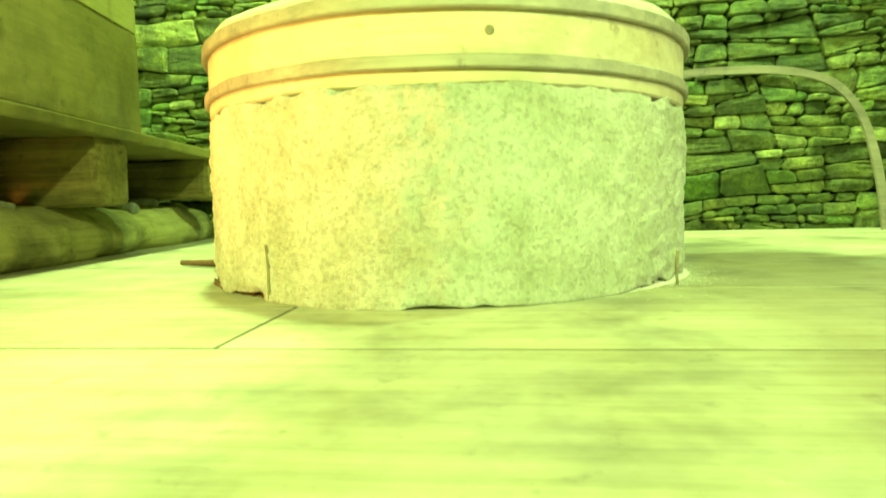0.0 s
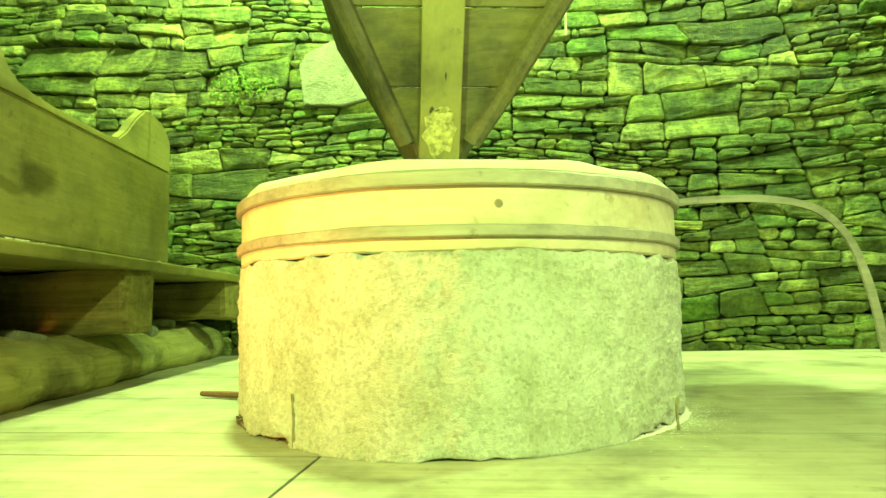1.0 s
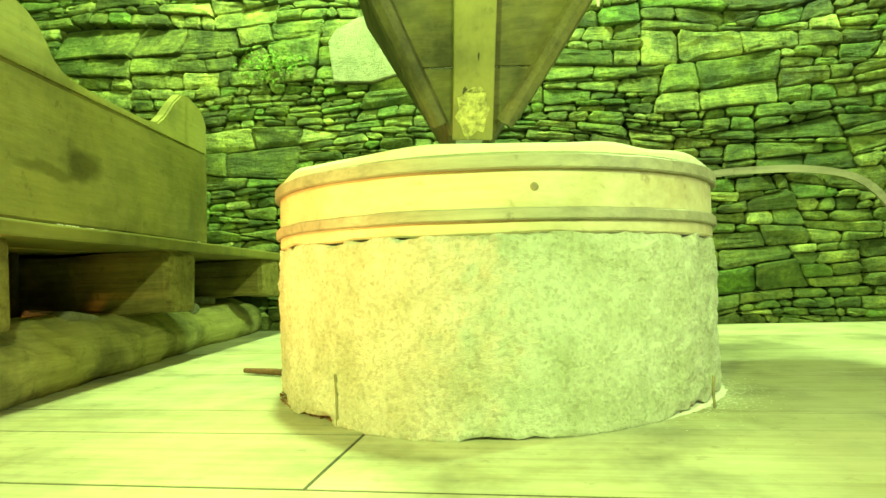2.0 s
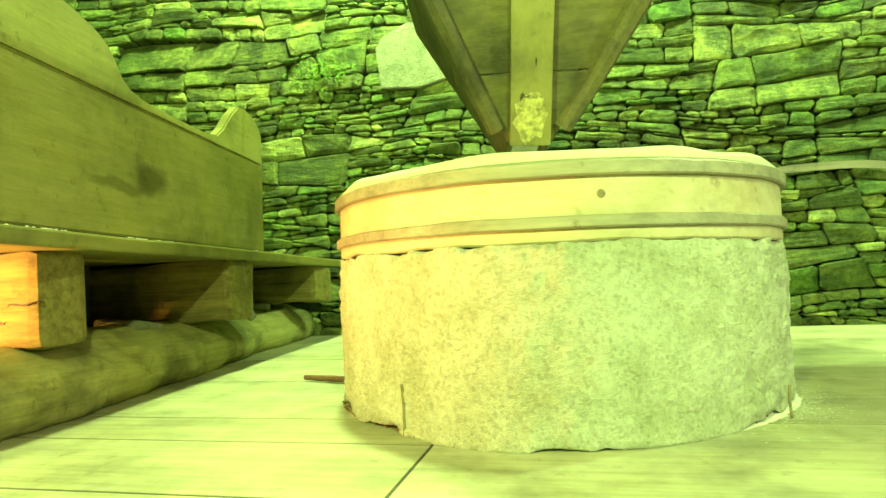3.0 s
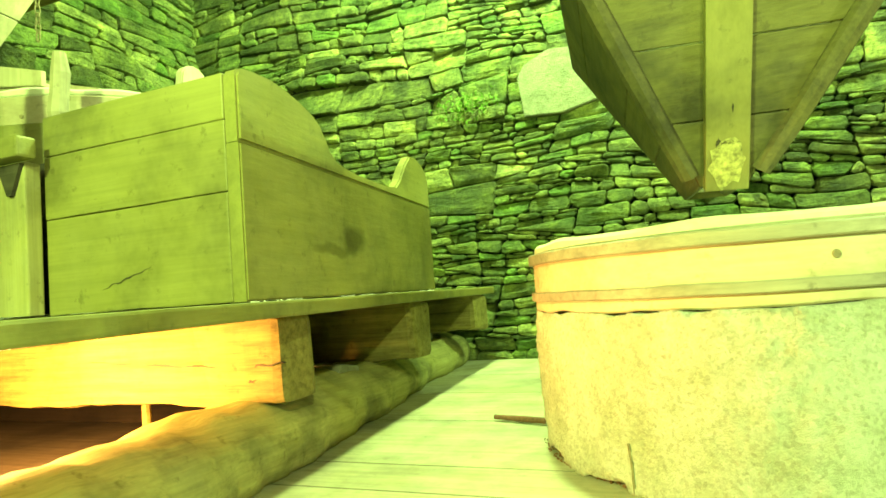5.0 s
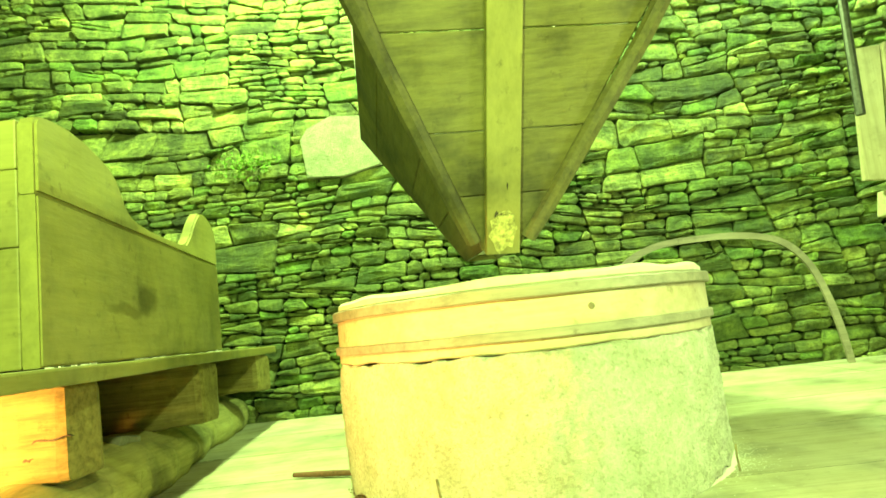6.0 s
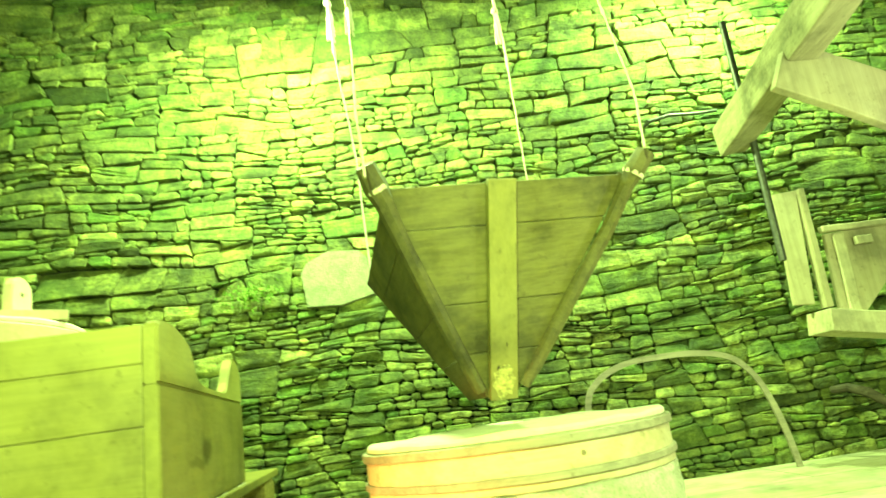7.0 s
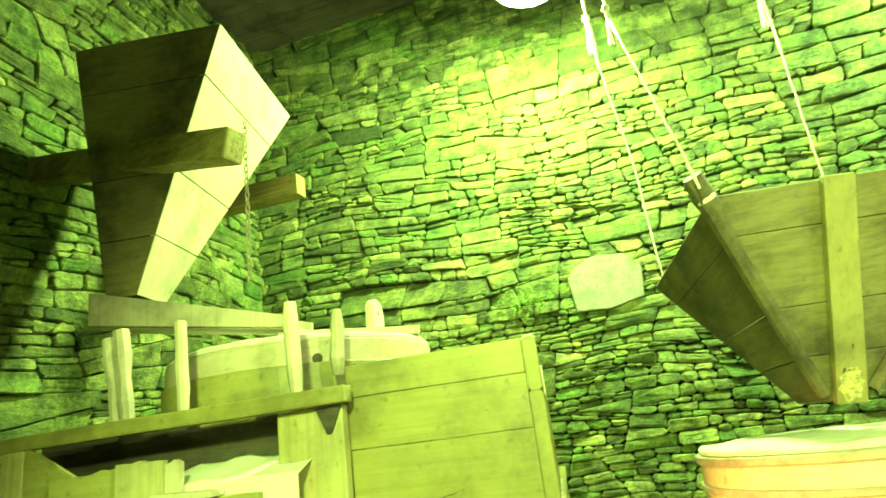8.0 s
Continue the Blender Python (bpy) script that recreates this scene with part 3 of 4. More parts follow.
# ---- second mill in the corner ----
casing = thing("mill_casing", (-2.2, 1.3, PZ1), "plank casing with an open flour trough round the second millstone", "mill casing")
part("rail", beam((-2.92, 0.90, 0.815), (-1.58, 0.94, 0.822), 0.05, 0.05, 0.006, 6, 0.003, 2.0), BOX_WOOD_X, casing, "pale top rail")
part("post", timber(Matrix.Translation((-1.722, 0.975, 0.61)), (0.22, 0.04, 0.37), 0.005, 4, 0.002, 4.0), BOX_WOOD_Z, casing)
part("post", timber(Matrix.Translation((-2.79, 0.905, 0.61)), (0.095, 0.05, 0.36), 0.005, 4, 0.002, 6.0), BOX_WOOD_Z, casing)
# dark board put behind the opening in place of the shade within
part("back_board", timber(Matrix.Translation((-2.25, 1.085, 0.625)), (1.26, 0.025, 0.40), 0.005, 4, 0.002, 8.0), DARK_WOOD, casing, "board coloured dark for the shade inside the open trough")
part("gusset", slab([(-2.742, 0.43), (-2.54, 0.43), (-2.54, 0.688), (-2.742, 0.802)], 0.022, lambda u, v, w: (u, 0.885 + w, v), 0.003), BOX_WOOD_X, casing, "slanting corner board")
jag = random.Random(8)
torn = [(-2.60 + 0.3 * i / 9, 0.676 + 0.022 * i / 9 + 0.004 * jag.uniform(-1, 1)) for i in range(10)]
part("front_board", slab([(-2.60, 0.43), (-2.30, 0.43)] + torn[::-1], 0.026, lambda u, v, w: (u, 0.855 + w, v), 0.002), BOX_WOOD_X, casing, "broken front board with a torn edge")
torn = [(-2.315 + 0.17 * i / 6, 0.703 + 0.005 * jag.uniform(-1, 1)) for i in range(7)]
part("front_board", slab([(-2.315, 0.43), (-2.145, 0.43)] + torn[::-1], 0.03, lambda u, v, w: (u, 0.822 + w, v), 0.003), BOX_WOOD_Z, casing, "short upright board")
torn = [(-2.142 + 0.05 * i / 3, 0.690 + 0.008 * jag.uniform(-1, 1)) for i in range(4)]
part("front_board", slab([(-2.142, 0.43), (-2.092, 0.43)] + torn[::-1], 0.03, lambda u, v, w: (u, 0.828 + w, v), 0.003), PALE_WOOD, casing, "narrow splintered board")
part("front_board", timber(Matrix.Translation((-1.96, 0.845, 0.505)), (0.26, 0.03, 0.15), 0.005, 3, 0.003, 9.0), BOX_WOOD_X, casing)
part("ledge", timber(pose(-2.05, 0.815, 0.592, 0, 2, 0), (0.20, 0.07, 0.018), 0.005, 3, 0.003, 11.0), PALE_WOOD, casing, "small pale ledge board")
bm = bmesh.new()
rows_ = []
for j in range(9):
    row = []
    for k in range(22):
        x, y = -2.70 + 0.98 * k / 21, 0.865 + 0.205 * j / 8
        spread = min(1.0, max(0.0, (x + 2.50) / 0.32))
        z = 0.44 + 0.245 * spread * spread * (3 - 2 * spread) * (0.72 + 0.28 * j / 8) + 0.014 * noise.noise(Vector((x * 9, y * 9, 2)))
        row.append(bm.verts.new((x, y, z)))
    rows_.append(row)
for a, b in zip(rows_, rows_[1:]):
    for k in range(21):
        bm.faces.new((a[k], a[k + 1], b[k + 1], b[k]))
lowest = [[bm.verts.new((v.co.x, v.co.y, 0.43)) for v in r] for r in (rows_[0], rows_[-1])]
for top_, low_ in zip((rows_[0], rows_[-1]), lowest):
    for k in range(21):
        bm.faces.new((top_[k], top_[k + 1], low_[k + 1], low_[k]))
solo("flour_heap", bm, DUSTY_TOP, "heap of pale flour in the wooden trough", "flour", kind="stuff", smooth=True)
notch = slab([(-0.042, 0.0), (0.042, 0.0), (0.008, -0.075), (-0.008, -0.075)], 0.012, lambda u, v, w: (-1.655 + u, 0.956 - w, 0.79 + v), 0)
part("wedge", notch, DARK_WOOD, casing, "small dark wooden wedge")

M2 = (-2.09, 1.62)
millstone("bed_millstone", M2, 0.49, PZ1, 0.90, "granite bed millstone inside the plank casing", 8.1)
hooped_runner("hooped_runner_stone", M2, 0.55, 0.902, "pale wooden hoop round the second runner stone", 0.2, False)

pegs = [((-1.752, 0.94, 0.83), (-1.762, 0.94, 1.135), 0.022), ((-2.146, 0.92, 0.83), (-2.156, 0.92, 1.138), 0.020),
        ((-2.385, 0.95, 0.82), (-2.429, 0.95, 1.154), 0.026), ((-2.430, 0.955, 0.82), (-2.482, 0.955, 1.130), 0.022),
        ((-1.684, 1.10, 0.90), (-1.674, 1.10, 1.12), 0.021)]
for k, (a, b, r) in enumerate(pegs):
    a, b = Vector(a), Vector(b)
    pts = [a.lerp(b, f) + noise.noise_vector(Vector((k, f * 3, 0))) * 0.006 for f in (0, 0.25, 0.5, 0.75, 1)]
    part("peg", tube(pts, [r * 0.9, r * 1.05, r * 0.92, r * 1.06, r * 0.9], 9, 0.45, k), PALE_WOOD, casing, "peeled branch peg")

paddle = thing("wooden_paddle", (-1.76, 1.66, 1.07), "pale rounded wooden paddle standing on the hoop", "paddle")
outline_ = [(1.605, 1.06), (1.715, 1.06), (1.725, 1.19)] + [(1.66 + 0.062 * math.cos(a), 1.215 + 0.055 * math.sin(a)) for a in [i * math.pi / 8 for i in range(1, 8)]] + [(1.597, 1.19)]
part("board", slab(outline_, 0.035, lambda u, v, w: (-1.745 - w, u, v), 0.005), PALE_WOOD, paddle)
part("peg_hole", tube([(-1.747, 1.66, 1.205), (-1.7445, 1.66, 1.205)], 0.009, 12), DARK_WOOD, paddle, "dark peg hole")

# its right side gets pale wood to paint in the light from the lamp
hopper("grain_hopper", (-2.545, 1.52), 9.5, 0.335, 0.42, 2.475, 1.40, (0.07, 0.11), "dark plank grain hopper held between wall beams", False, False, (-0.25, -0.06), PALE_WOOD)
for k, (a, b, w, h) in enumerate((((-3.46, 1.44, 2.20), (-2.035, 1.08, 1.825), 0.10, 0.13), ((-3.45, 2.08, 2.09), (-2.29, 2.08, 2.09), 0.10, 0.12))):
    solo("hopper_beam", beam(a, b, w, h, 0.008, 6, 0.004, k * 7.0), BEAM_WOOD_X, "square timber beam holding the hopper from the wall", "beam", "beams under the hopper")
shoe = thing("grain_shoe", (-2.4, 1.3, 1.2), "narrow wooden grain shoe under the hopper spout", "trough")
part("side_board", slab([(-2.868, 1.425), (-2.860, 1.283), (-1.95, 1.125), (-1.95, 1.172)], 0.018, lambda u, v, w: (u, 1.24 + w, v), 0.002), PALE_WOOD, shoe)
part("side_board", slab([(-2.868, 1.425), (-2.860, 1.283), (-1.95, 1.125), (-1.95, 1.172)], 0.018, lambda u, v, w: (u, 1.44 + w, v), 0.002), PALE_WOOD, shoe)
part("bottom_board", beam((-2.86, 1.35, 1.285), (-1.95, 1.35, 1.127), 0.19, 0.016, 0.003, 2, 0.001, 3.0), PALE_WOOD, shoe)
solo("cross_bar", beam((-2.02, 1.30, 1.105), (-1.55, 1.60, 1.095), 0.045, 0.035, 0.005, 4, 0.003, 4.0), PALE_WOOD, "pale bar lying across the hoop", "bar")
chain = thing("hanging_chain", (-2.13, 1.0, 1.4), "thin iron chain hanging from the hopper beam", "chain")
for k in range(24):
    c = Vector((-2.210, 1.42, 2.127 - 0.0315 * k))
    u = Vector((1, 0, 0)) if k % 2 else Vector((0, 1, 0))
    pts = [c + u * 0.009 * math.cos(a) + Vector((0, 0, 0.021 * math.sin(a))) for a in [i * math.pi / 4 for i in range(9)]]
    part("link", tube(pts, 0.0028, 5), OLD_IRON, chain)

# ---- hanging lamp ----
lamp = thing("hanging_lamp", LAMP, "lit hanging lamp with a dark metal shade", "lamp")
axis_turn = Matrix.Translation(LAMP + Vector((0, 0, -0.024))) @ pose(0, 0, 0, 3, 6.5, 0)
bm = bmesh.new()
prof = [(0.19, 0.0), (0.185, 0.03), (0.12, 0.075), (0.05, 0.11), (0.02, 0.15), (0.02, 0.17)]
loops = []
for r, z in prof:
    loops.append([bm.verts.new((r * math.cos(a), r * math.sin(a), z)) for a in [i * math.pi / 16 for i in range(32)]])
for a, b in zip(loops, loops[1:]):
    for k in range(32):
        bm.faces.new((a[k], a[(k + 1) % 32], b[(k + 1) % 32], b[k]))
bm.faces.new(loops[5])
bm.transform(axis_turn)
part("shade", bm, ENAMEL, lamp, "dark metal shade", True)
bm = bmesh.new()
bmesh.ops.create_uvsphere(bm, u_segments=20, v_segments=12, radius=0.115)
bm.transform(Matrix.Translation(LAMP))
bulb = part("bulb", bm, BULB, lamp, "glowing bulb", True)
bulb.visible_shadow = False
part("cord", tube([LAMP + Vector((0, 0, 0.14)), (LAMP.x, LAMP.y, TOP - 0.01)], 0.006, 6), IRON, lamp)

copy_thing(lamp, Matrix.Translation(LAMP_TWO))

# ---- ropes ----
def rope(points, r, mat, label, tassel=None):
    e = thing("rope", points[0], label, "rope", "hanging ropes")
    pts = []
    vs = [Vector(p) for p in points]
    for a, b in zip(vs, vs[1:]):
        n = max(2, int((b - a).length / 0.05))
        pts += [a.lerp(b, i / n) for i in range(n)]
    pts.append(vs[-1])
    pts = [p + noise.noise_vector(p * 6) * 0.004 for p in pts]
    part("strand", tube(pts, [r * (1 + 0.18 * math.sin(i * 2.2)) * (1.0 if p.z > 2.5 else 0.55) for i, p in enumerate(pts)], 7, 0.3), mat, e)
    if tassel:
        t0 = Vector(tassel)
        for k in range(7):
            d = Vector((0.018 * math.cos(k * 0.9), 0.018 * math.sin(k * 0.9), 0))
            n = 8
            line = [t0 + d * (0.3 + i / n) + Vector((0, 0, -0.30 * i / n * (0.7 + 0.05 * k))) + noise.noise_vector(Vector((k * 3, i * 0.6, 1))) * 0.01 for i in range(n)]
            part("loose_end", tube(line, 0.006, 5), mat, e)
        bm = bmesh.new()
        bmesh.ops.create_icosphere(bm, subdivisions=2, radius=0.022)
        for v in bm.verts:
            v.co *= 1 + 0.3 * noise.noise(v.co * 60)
            v.co += t0
        part("rope_knot", bm, mat, e, "", True)
    return e


rope([(-0.62, 2.45, TOP), (-0.602, 2.39, 2.54), (-0.545, 2.32, 1.90), (-0.53, 2.28, 1.25)], 0.008, ROPE_WHITE, "pale rope tied to the back of the hopper", (-0.61, 2.43, 2.86))
rope([(-0.50, 2.35, TOP), (-0.50, 2.33, 2.75), (-0.47, 1.30, 1.55), (-0.455, 1.14, 1.29)], 0.008, ROPE, "frayed rope tied to the hopper pole", (-0.50, 2.33, 2.82))
rope([(0.33, 2.80, TOP), (0.39, 2.72, 2.70), (0.32, 2.48, 1.27)], 0.008, ROPE, "frayed rope tied to the back of the hopper", (0.375, 2.74, 2.92))
rope([(0.86, 2.45, TOP), (0.87, 2.35, 2.62), (0.62, 1.62, 1.72), (0.45, 1.26, 1.33)], 0.008, ROPE, "taut rope tied to the hopper pole")

# ---- bent hoop leaning on the wall ----
arch = [(1.795, 3.24, 0.0), (1.78, 3.26, 0.2), (1.745, 3.28, 0.40), (1.69, 3.29, 0.55), (1.60, 3.30, 0.66), (1.48, 3.30, 0.715), (1.30, 3.30, 0.742), (1.10, 3.30, 0.745),
        (0.93, 3.29, 0.735), (0.80, 3.28, 0.70), (0.70, 3.27, 0.645), (0.63, 3.26, 0.56), (0.60, 3.25, 0.40), (0.59, 3.24, 0.2), (0.59, 3.23, 0.0)]
bm = bmesh.new()
rings_ = []
av = [Vector(p) for p in arch]
fine = []
for i in range(len(av) - 1):
    p0, p1, p2, p3 = av[max(i - 1, 0)], av[i], av[i + 1], av[min(i + 2, len(av) - 1)]
    for j in range(5):
        u = j / 5
        fine.append(0.5 * ((2 * p1) + (p2 - p0) * u + (2 * p0 - 5 * p1 + 4 * p2 - p3) * u * u + (3 * p1 - p0 - 3 * p2 + p3) * u ** 3))
fine.append(av[-1])
for i, p in enumerate(fine):
    d = (fine[min(i + 1, len(fine) - 1)] - fine[max(i - 1, 0)]).normalized()
    n = d.cross(Vector((0, 1, 0))).normalized()
    w = 0.0175 * (1 + 0.1 * noise.noise(p * 8))
    rings_.append([bm.verts.new(p + n * w + Vector((0, -0.008, 0))), bm.verts.new(p + n * w + Vector((0, 0.008, 0))), bm.verts.new(p - n * w + Vector((0, 0.008, 0))), bm.verts.new(p - n * w + Vector((0, -0.008, 0)))])
for a, b in zip(rings_, rings_[1:]):
    for k in range(4):
        bm.faces.new((a[k], a[(k + 1) % 4], b[(k + 1) % 4], b[k]))
bm.faces.new(rings_[0])
bm.faces.new(rings_[-1])
solo("bent_hoop", bm, BAND_WOOD, "grey bent wooden hoop leaning on the stone wall", "hoop")

# ---- lever beam, iron rod and wall hopper ----
crane = thing("lever_beam", (1.3, 1.4, 1.8), "grey squared timber lever beam with a pale brace", "beam")
part("beam", beam((1.445, 2.47, 1.785), (0.94, -1.0, 1.97), 0.14, 0.17, 0.015, 12, 0.012, 2.0), LEVER_WOOD, crane)
part("brace", beam((1.22, 1.60, 1.75), (2.02, 1.62, 1.33), 0.045, 0.23, 0.006, 6, 0.005, 4.0), PALE_WOOD, crane, "pale plank brace")
part("strap", beam((1.374, 2.30, 1.70), (1.374, 2.30, 1.89), 0.01, 0.03, 0.002, 0, 0), IRON, crane, "dark iron strap")
solo("iron_rod", tube([(1.505, 2.33, 2.42), (1.495, 2.33, 1.95), (1.488, 2.33, 1.6), (1.47, 2.33, 1.08)], 0.018, 10, 0.1), IRON, "dark iron rod through the lever beam end", "rod")
solo("iron_hook", tube([(1.45, 3.46, 2.36), (1.46, 3.38, 2.36), (1.60, 3.36, 2.38), (1.80, 3.36, 2.37), (1.95, 3.37, 2.38)], 0.012, 8, 0.2), IRON, "thin dark iron bar along the wall", "bar")

wall_hopper = thing("wall_hopper", (2.3, 3.1, 0.9), "pale plank wall hopper with a tray and upright board", "grain hopper")
part("upright_board", slab([(1.945, 1.61), (2.095, 1.62), (2.01, 0.91), (1.885, 0.92)], 0.03, lambda u, v, w: (u, 3.0 + w, v)), PALE_WOOD, wall_hopper)
part("side_batten", slab([(2.095, 1.62), (2.13, 1.62), (2.10, 0.88), (2.055, 0.88)], 0.06, lambda u, v, w: (u, 2.97 + w, v)), PALE_WOOD, wall_hopper)
part("front_panel", slab([(2.18, 1.32), (2.62, 1.33), (2.47, 0.98), (2.27, 0.80), (2.14, 0.83)], 0.03, lambda u, v, w: (u, 2.99 + w, v)), PALE_WOOD, wall_hopper)
part("top_rail", beam((2.16, 2.985, 1.345), (2.75, 2.985, 1.345), 0.05, 0.04), PALE_WOOD, wall_hopper)
part("batten", beam((2.255, 2.975, 1.31), (2.225, 2.975, 0.83), 0.07, 0.02, up=(0, 1, 0)), PALE_WOOD, wall_hopper)
part("block", timber(Matrix.Translation((2.39, 2.965, 1.25)), (0.10, 0.04, 0.05), 0.004, 1, 0.001), PALE_WOOD, wall_hopper)
part("tray", beam((1.985, 2.98, 0.80), (2.55, 2.98, 0.70), 0.24, 0.13, 0.006, 4, 0.003), PALE_WOOD, wall_hopper, "pale sloping tray")
part("bracket", timber(Matrix.Translation((2.32, 3.24, 0.78)), (0.08, 0.44, 0.08), 0.01, 3, 0.004), BEAM_WOOD_Y, wall_hopper)

solo("curved_branch", tube([(2.155, 3.30, 0.40), (2.19, 3.20, 0.405), (2.25, 3.12, 0.37), (2.36, 3.06, 0.26), (2.48, 3.02, 0.12), (2.55, 3.0, 0.02)], [0.022, 0.026, 0.028, 0.026, 0.028, 0.03], 9, 0.3), DARK_WOOD, "dark crooked branch leaning on the stone wall", "branch")

# ---- rubble wedged on the log ----
for k, (x, y, z, a, b_, h_) in enumerate(((-1.35, 1.80, 0.180, 0.17, 0.13, 0.045), (-1.46, 2.62, 0.175, 0.12, 0.14, 0.045), (-1.55, 2.92, 0.18, 0.12, 0.12, 0.05))):
    bm = timber(pose(x, y, z, 5 * k - 8, 6 - 4 * k, 23 * k), (a, b_, h_), min(0.4 * h_, 0.018), 3, 0.02, k * 2.7)
    solo("rubble_stone", bm, RUBBLE, "flat rubble stone wedged between log and sleeper", "stone", "rubble stones on the log")

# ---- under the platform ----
# added board: stops the warm lamp and paints the hollow behind it dark
part("skirt_board", timber(Matrix.Translation((-2.40, 1.76, 0.19)), (1.86, 0.03, 0.375), 0.004, 8, 0.004, 5.0), SHADE_WOOD, platform, "added near-black board keeping the space below dark")
solo("prop_stick", tube([(-1.64, 1.30, 0.0), (-1.64, 1.30, 0.09), (-1.642, 1.30, 0.172)], 0.012, 8, 0.3), BEAM_WOOD_X, "short wooden prop standing under the platform", "prop")

# ---- cracks, splits and flour ----
def crack(parent, start, end, width, out, seed):
    """A jagged dark split along a face; out is the way it faces."""
    a, e, o = Vector(start), Vector(end), Vector(out)
    side = (e - a).normalized().cross(o).normalized()
    n, rg = 16, random.Random(seed)
    up_, lo_ = [], []
    for i in range(n + 1):
        f = i / n
        mid = a.lerp(e, f) + side * (0.006 * noise.noise(Vector((f * 7, seed, 0))) + 0.0006 * rg.uniform(-1, 1))
        wd = width * math.sin(math.pi * min(0.98, max(0.02, f))) * rg.uniform(0.4, 1.0)
        up_.append(mid + side * wd)
        lo_.append(mid - side * wd)
    bm = bmesh.new()
    ring_ = up_ + list(reversed(lo_))
    fr = [bm.verts.new(p + o * 0.0012) for p in ring_]
    bk = [bm.verts.new(p - o * 0.012) for p in ring_]
    bm.faces.new(fr)
    bm.faces.new(bk)
    for i in range(len(fr)):
        j = (i + 1) % len(fr)
        bm.faces.new((fr[i], bk[i], bk[j], fr[j]))
    part("split", bm, DARK_WOOD, parent, "dark drying split")


first_sleeper = [o for o in scene.objects if o.name == "sleeper_beam"][0]
crack(first_sleeper, (-1.095, 1.2145, 0.272), (-1.30, 1.2145, 0.258), 0.005, (0, -1, 0), 1)
crack(first_sleeper, (-1.25, 1.2145, 0.262), (-1.75, 1.2145, 0.290), 0.004, (0, -1, 0), 2)
crack(first_sleeper, (-1.18, 1.2145, 0.232), (-1.23, 1.2145, 0.226), 0.006, (0, -1, 0), 3)
crack(bin_, (-1.28, 1.006, 0.515), (-1.43, 1.006, 0.475), 0.002, (0, -1, 0), 4)
bm = bmesh.new()
for j in range(40):
    cx_, cy_ = random.uniform(-1.9, -1.08), random.uniform(0.55, 0.985)
    r_ = random.uniform(0.03, 0.10)
    vs = [bm.verts.new((min(cx_ + r_ * math.cos(a) * random.uniform(0.6, 1.1), px(cy_) - 0.01), min(cy_ + 0.5 * r_ * math.sin(a), 0.998), PZ1 + 0.003 + 0.0008 * random.random())) for a in [i * math.pi / 7 for i in range(14)]]
    bm.faces.new(vs)
solo("flour_spill", bm, FLOUR, "pale flour spilled on the platform boards", "flour", kind="stuff")

dust = bmesh.new()
for k in range(190):
    u = random.uniform(1.01, 2.32)
    if noise.noise(Vector((u * 9, 1, 4))) < 0.0:
        continue
    x, s_ = on_side(u, 0, 0)[0] + random.uniform(0.0, 0.003), random.uniform(0.0008, 0.0026)
    bmesh.ops.create_icosphere(dust, subdivisions=1, radius=s_, matrix=Matrix.Translation((x, u, PZ1 + 0.001)) @ Matrix.Diagonal((0.8, 2.2, 0.7, 1)))
solo("flour_line", dust, FLOUR, "thin line of flour caught along the foot of the bin", "flour", kind="stuff")

# ---- roof timbers ----
for k, y in enumerate((0.9, 2.3)):
    solo("ceiling_beam", beam((X0 - 0.1, y, TOP - 0.11), (X1 + 0.1, y, TOP - 0.11), 0.18, 0.22, 0.02, 12, 0.012, k * 3.0), DARK_WOOD, "dark heavy roof beam under the ceiling", "beam", "roof beams")

# ---- small things on the floor ----
solo("iron_pin", tube([(-0.314, 1.232, 0.0), (-0.315, 1.235, 0.06), (-0.319, 1.240, 0.095)], 0.003, 8, 0.2), OLD_IRON, "rusty iron pin standing against the millstone", "pin", "pins round the millstone")
solo("iron_pin", tube([(0.395, 1.408, 0.0), (0.394, 1.412, 0.035), (0.397, 1.416, 0.062)], 0.0028, 8, 0.2), OLD_IRON, "rusty iron pin standing against the millstone", "pin", "pins round the millstone")
solo("rusty_rod", tube([(-0.80, 1.86, 0.012), (-0.70, 1.83, 0.012), (-0.50, 1.77, 0.014)], [0.008, 0.010, 0.009], 8, 0.3), RUST, "rusty iron rod lying on the floor", "rod")
# floor dust, laid pale here to imitate the glow beside the stone
drift = bmesh.new()
bands_ = []
for k in range(49):
    a = -0.95 + 1.15 * k / 48
    swell = math.sin(math.pi * k / 48) ** 0.7
    reach = swell * (0.012 + 0.008 * noise.noise(Vector((k * 0.35, 3, 0))) + 0.006 * noise.noise(Vector((k * 1.3, 5, 0))))
    row = []
    for j in range(7):
        f = j / 6
        r = MR - 0.03 + 0.078 * max(0, -math.sin(a)) ** 5 + (reach + 0.03) * f
        z = 0.0006 + 0.004 * swell * (1 - f) ** 2
        row.append(drift.verts.new((MC[0] + r * math.cos(a), MC[1] + r * math.sin(a), z)))
    bands_.append(row)
for a, b in zip(bands_, bands_[1:]):
    for j in range(6):
        drift.faces.new((a[j], b[j], b[j + 1], a[j + 1]))
for k in range(420):
    a, out_ = random.gauss(-0.42, 0.22), abs(random.gauss(0, 0.05))
    r, s_ = MR + 0.078 * max(0, -math.sin(a)) ** 5 + out_, random.uniform(0.0006, 0.0018)
    hub = Vector((MC[0] + r * math.cos(a), MC[1] + r * math.sin(a), 0.0012))
    drift.faces.new([drift.verts.new(hub + Vector((s_ * 2 * math.cos(i * 1.257 + k), s_ * math.sin(i * 1.257 + k), 0.0004 * (i % 2)))) for i in range(5)])
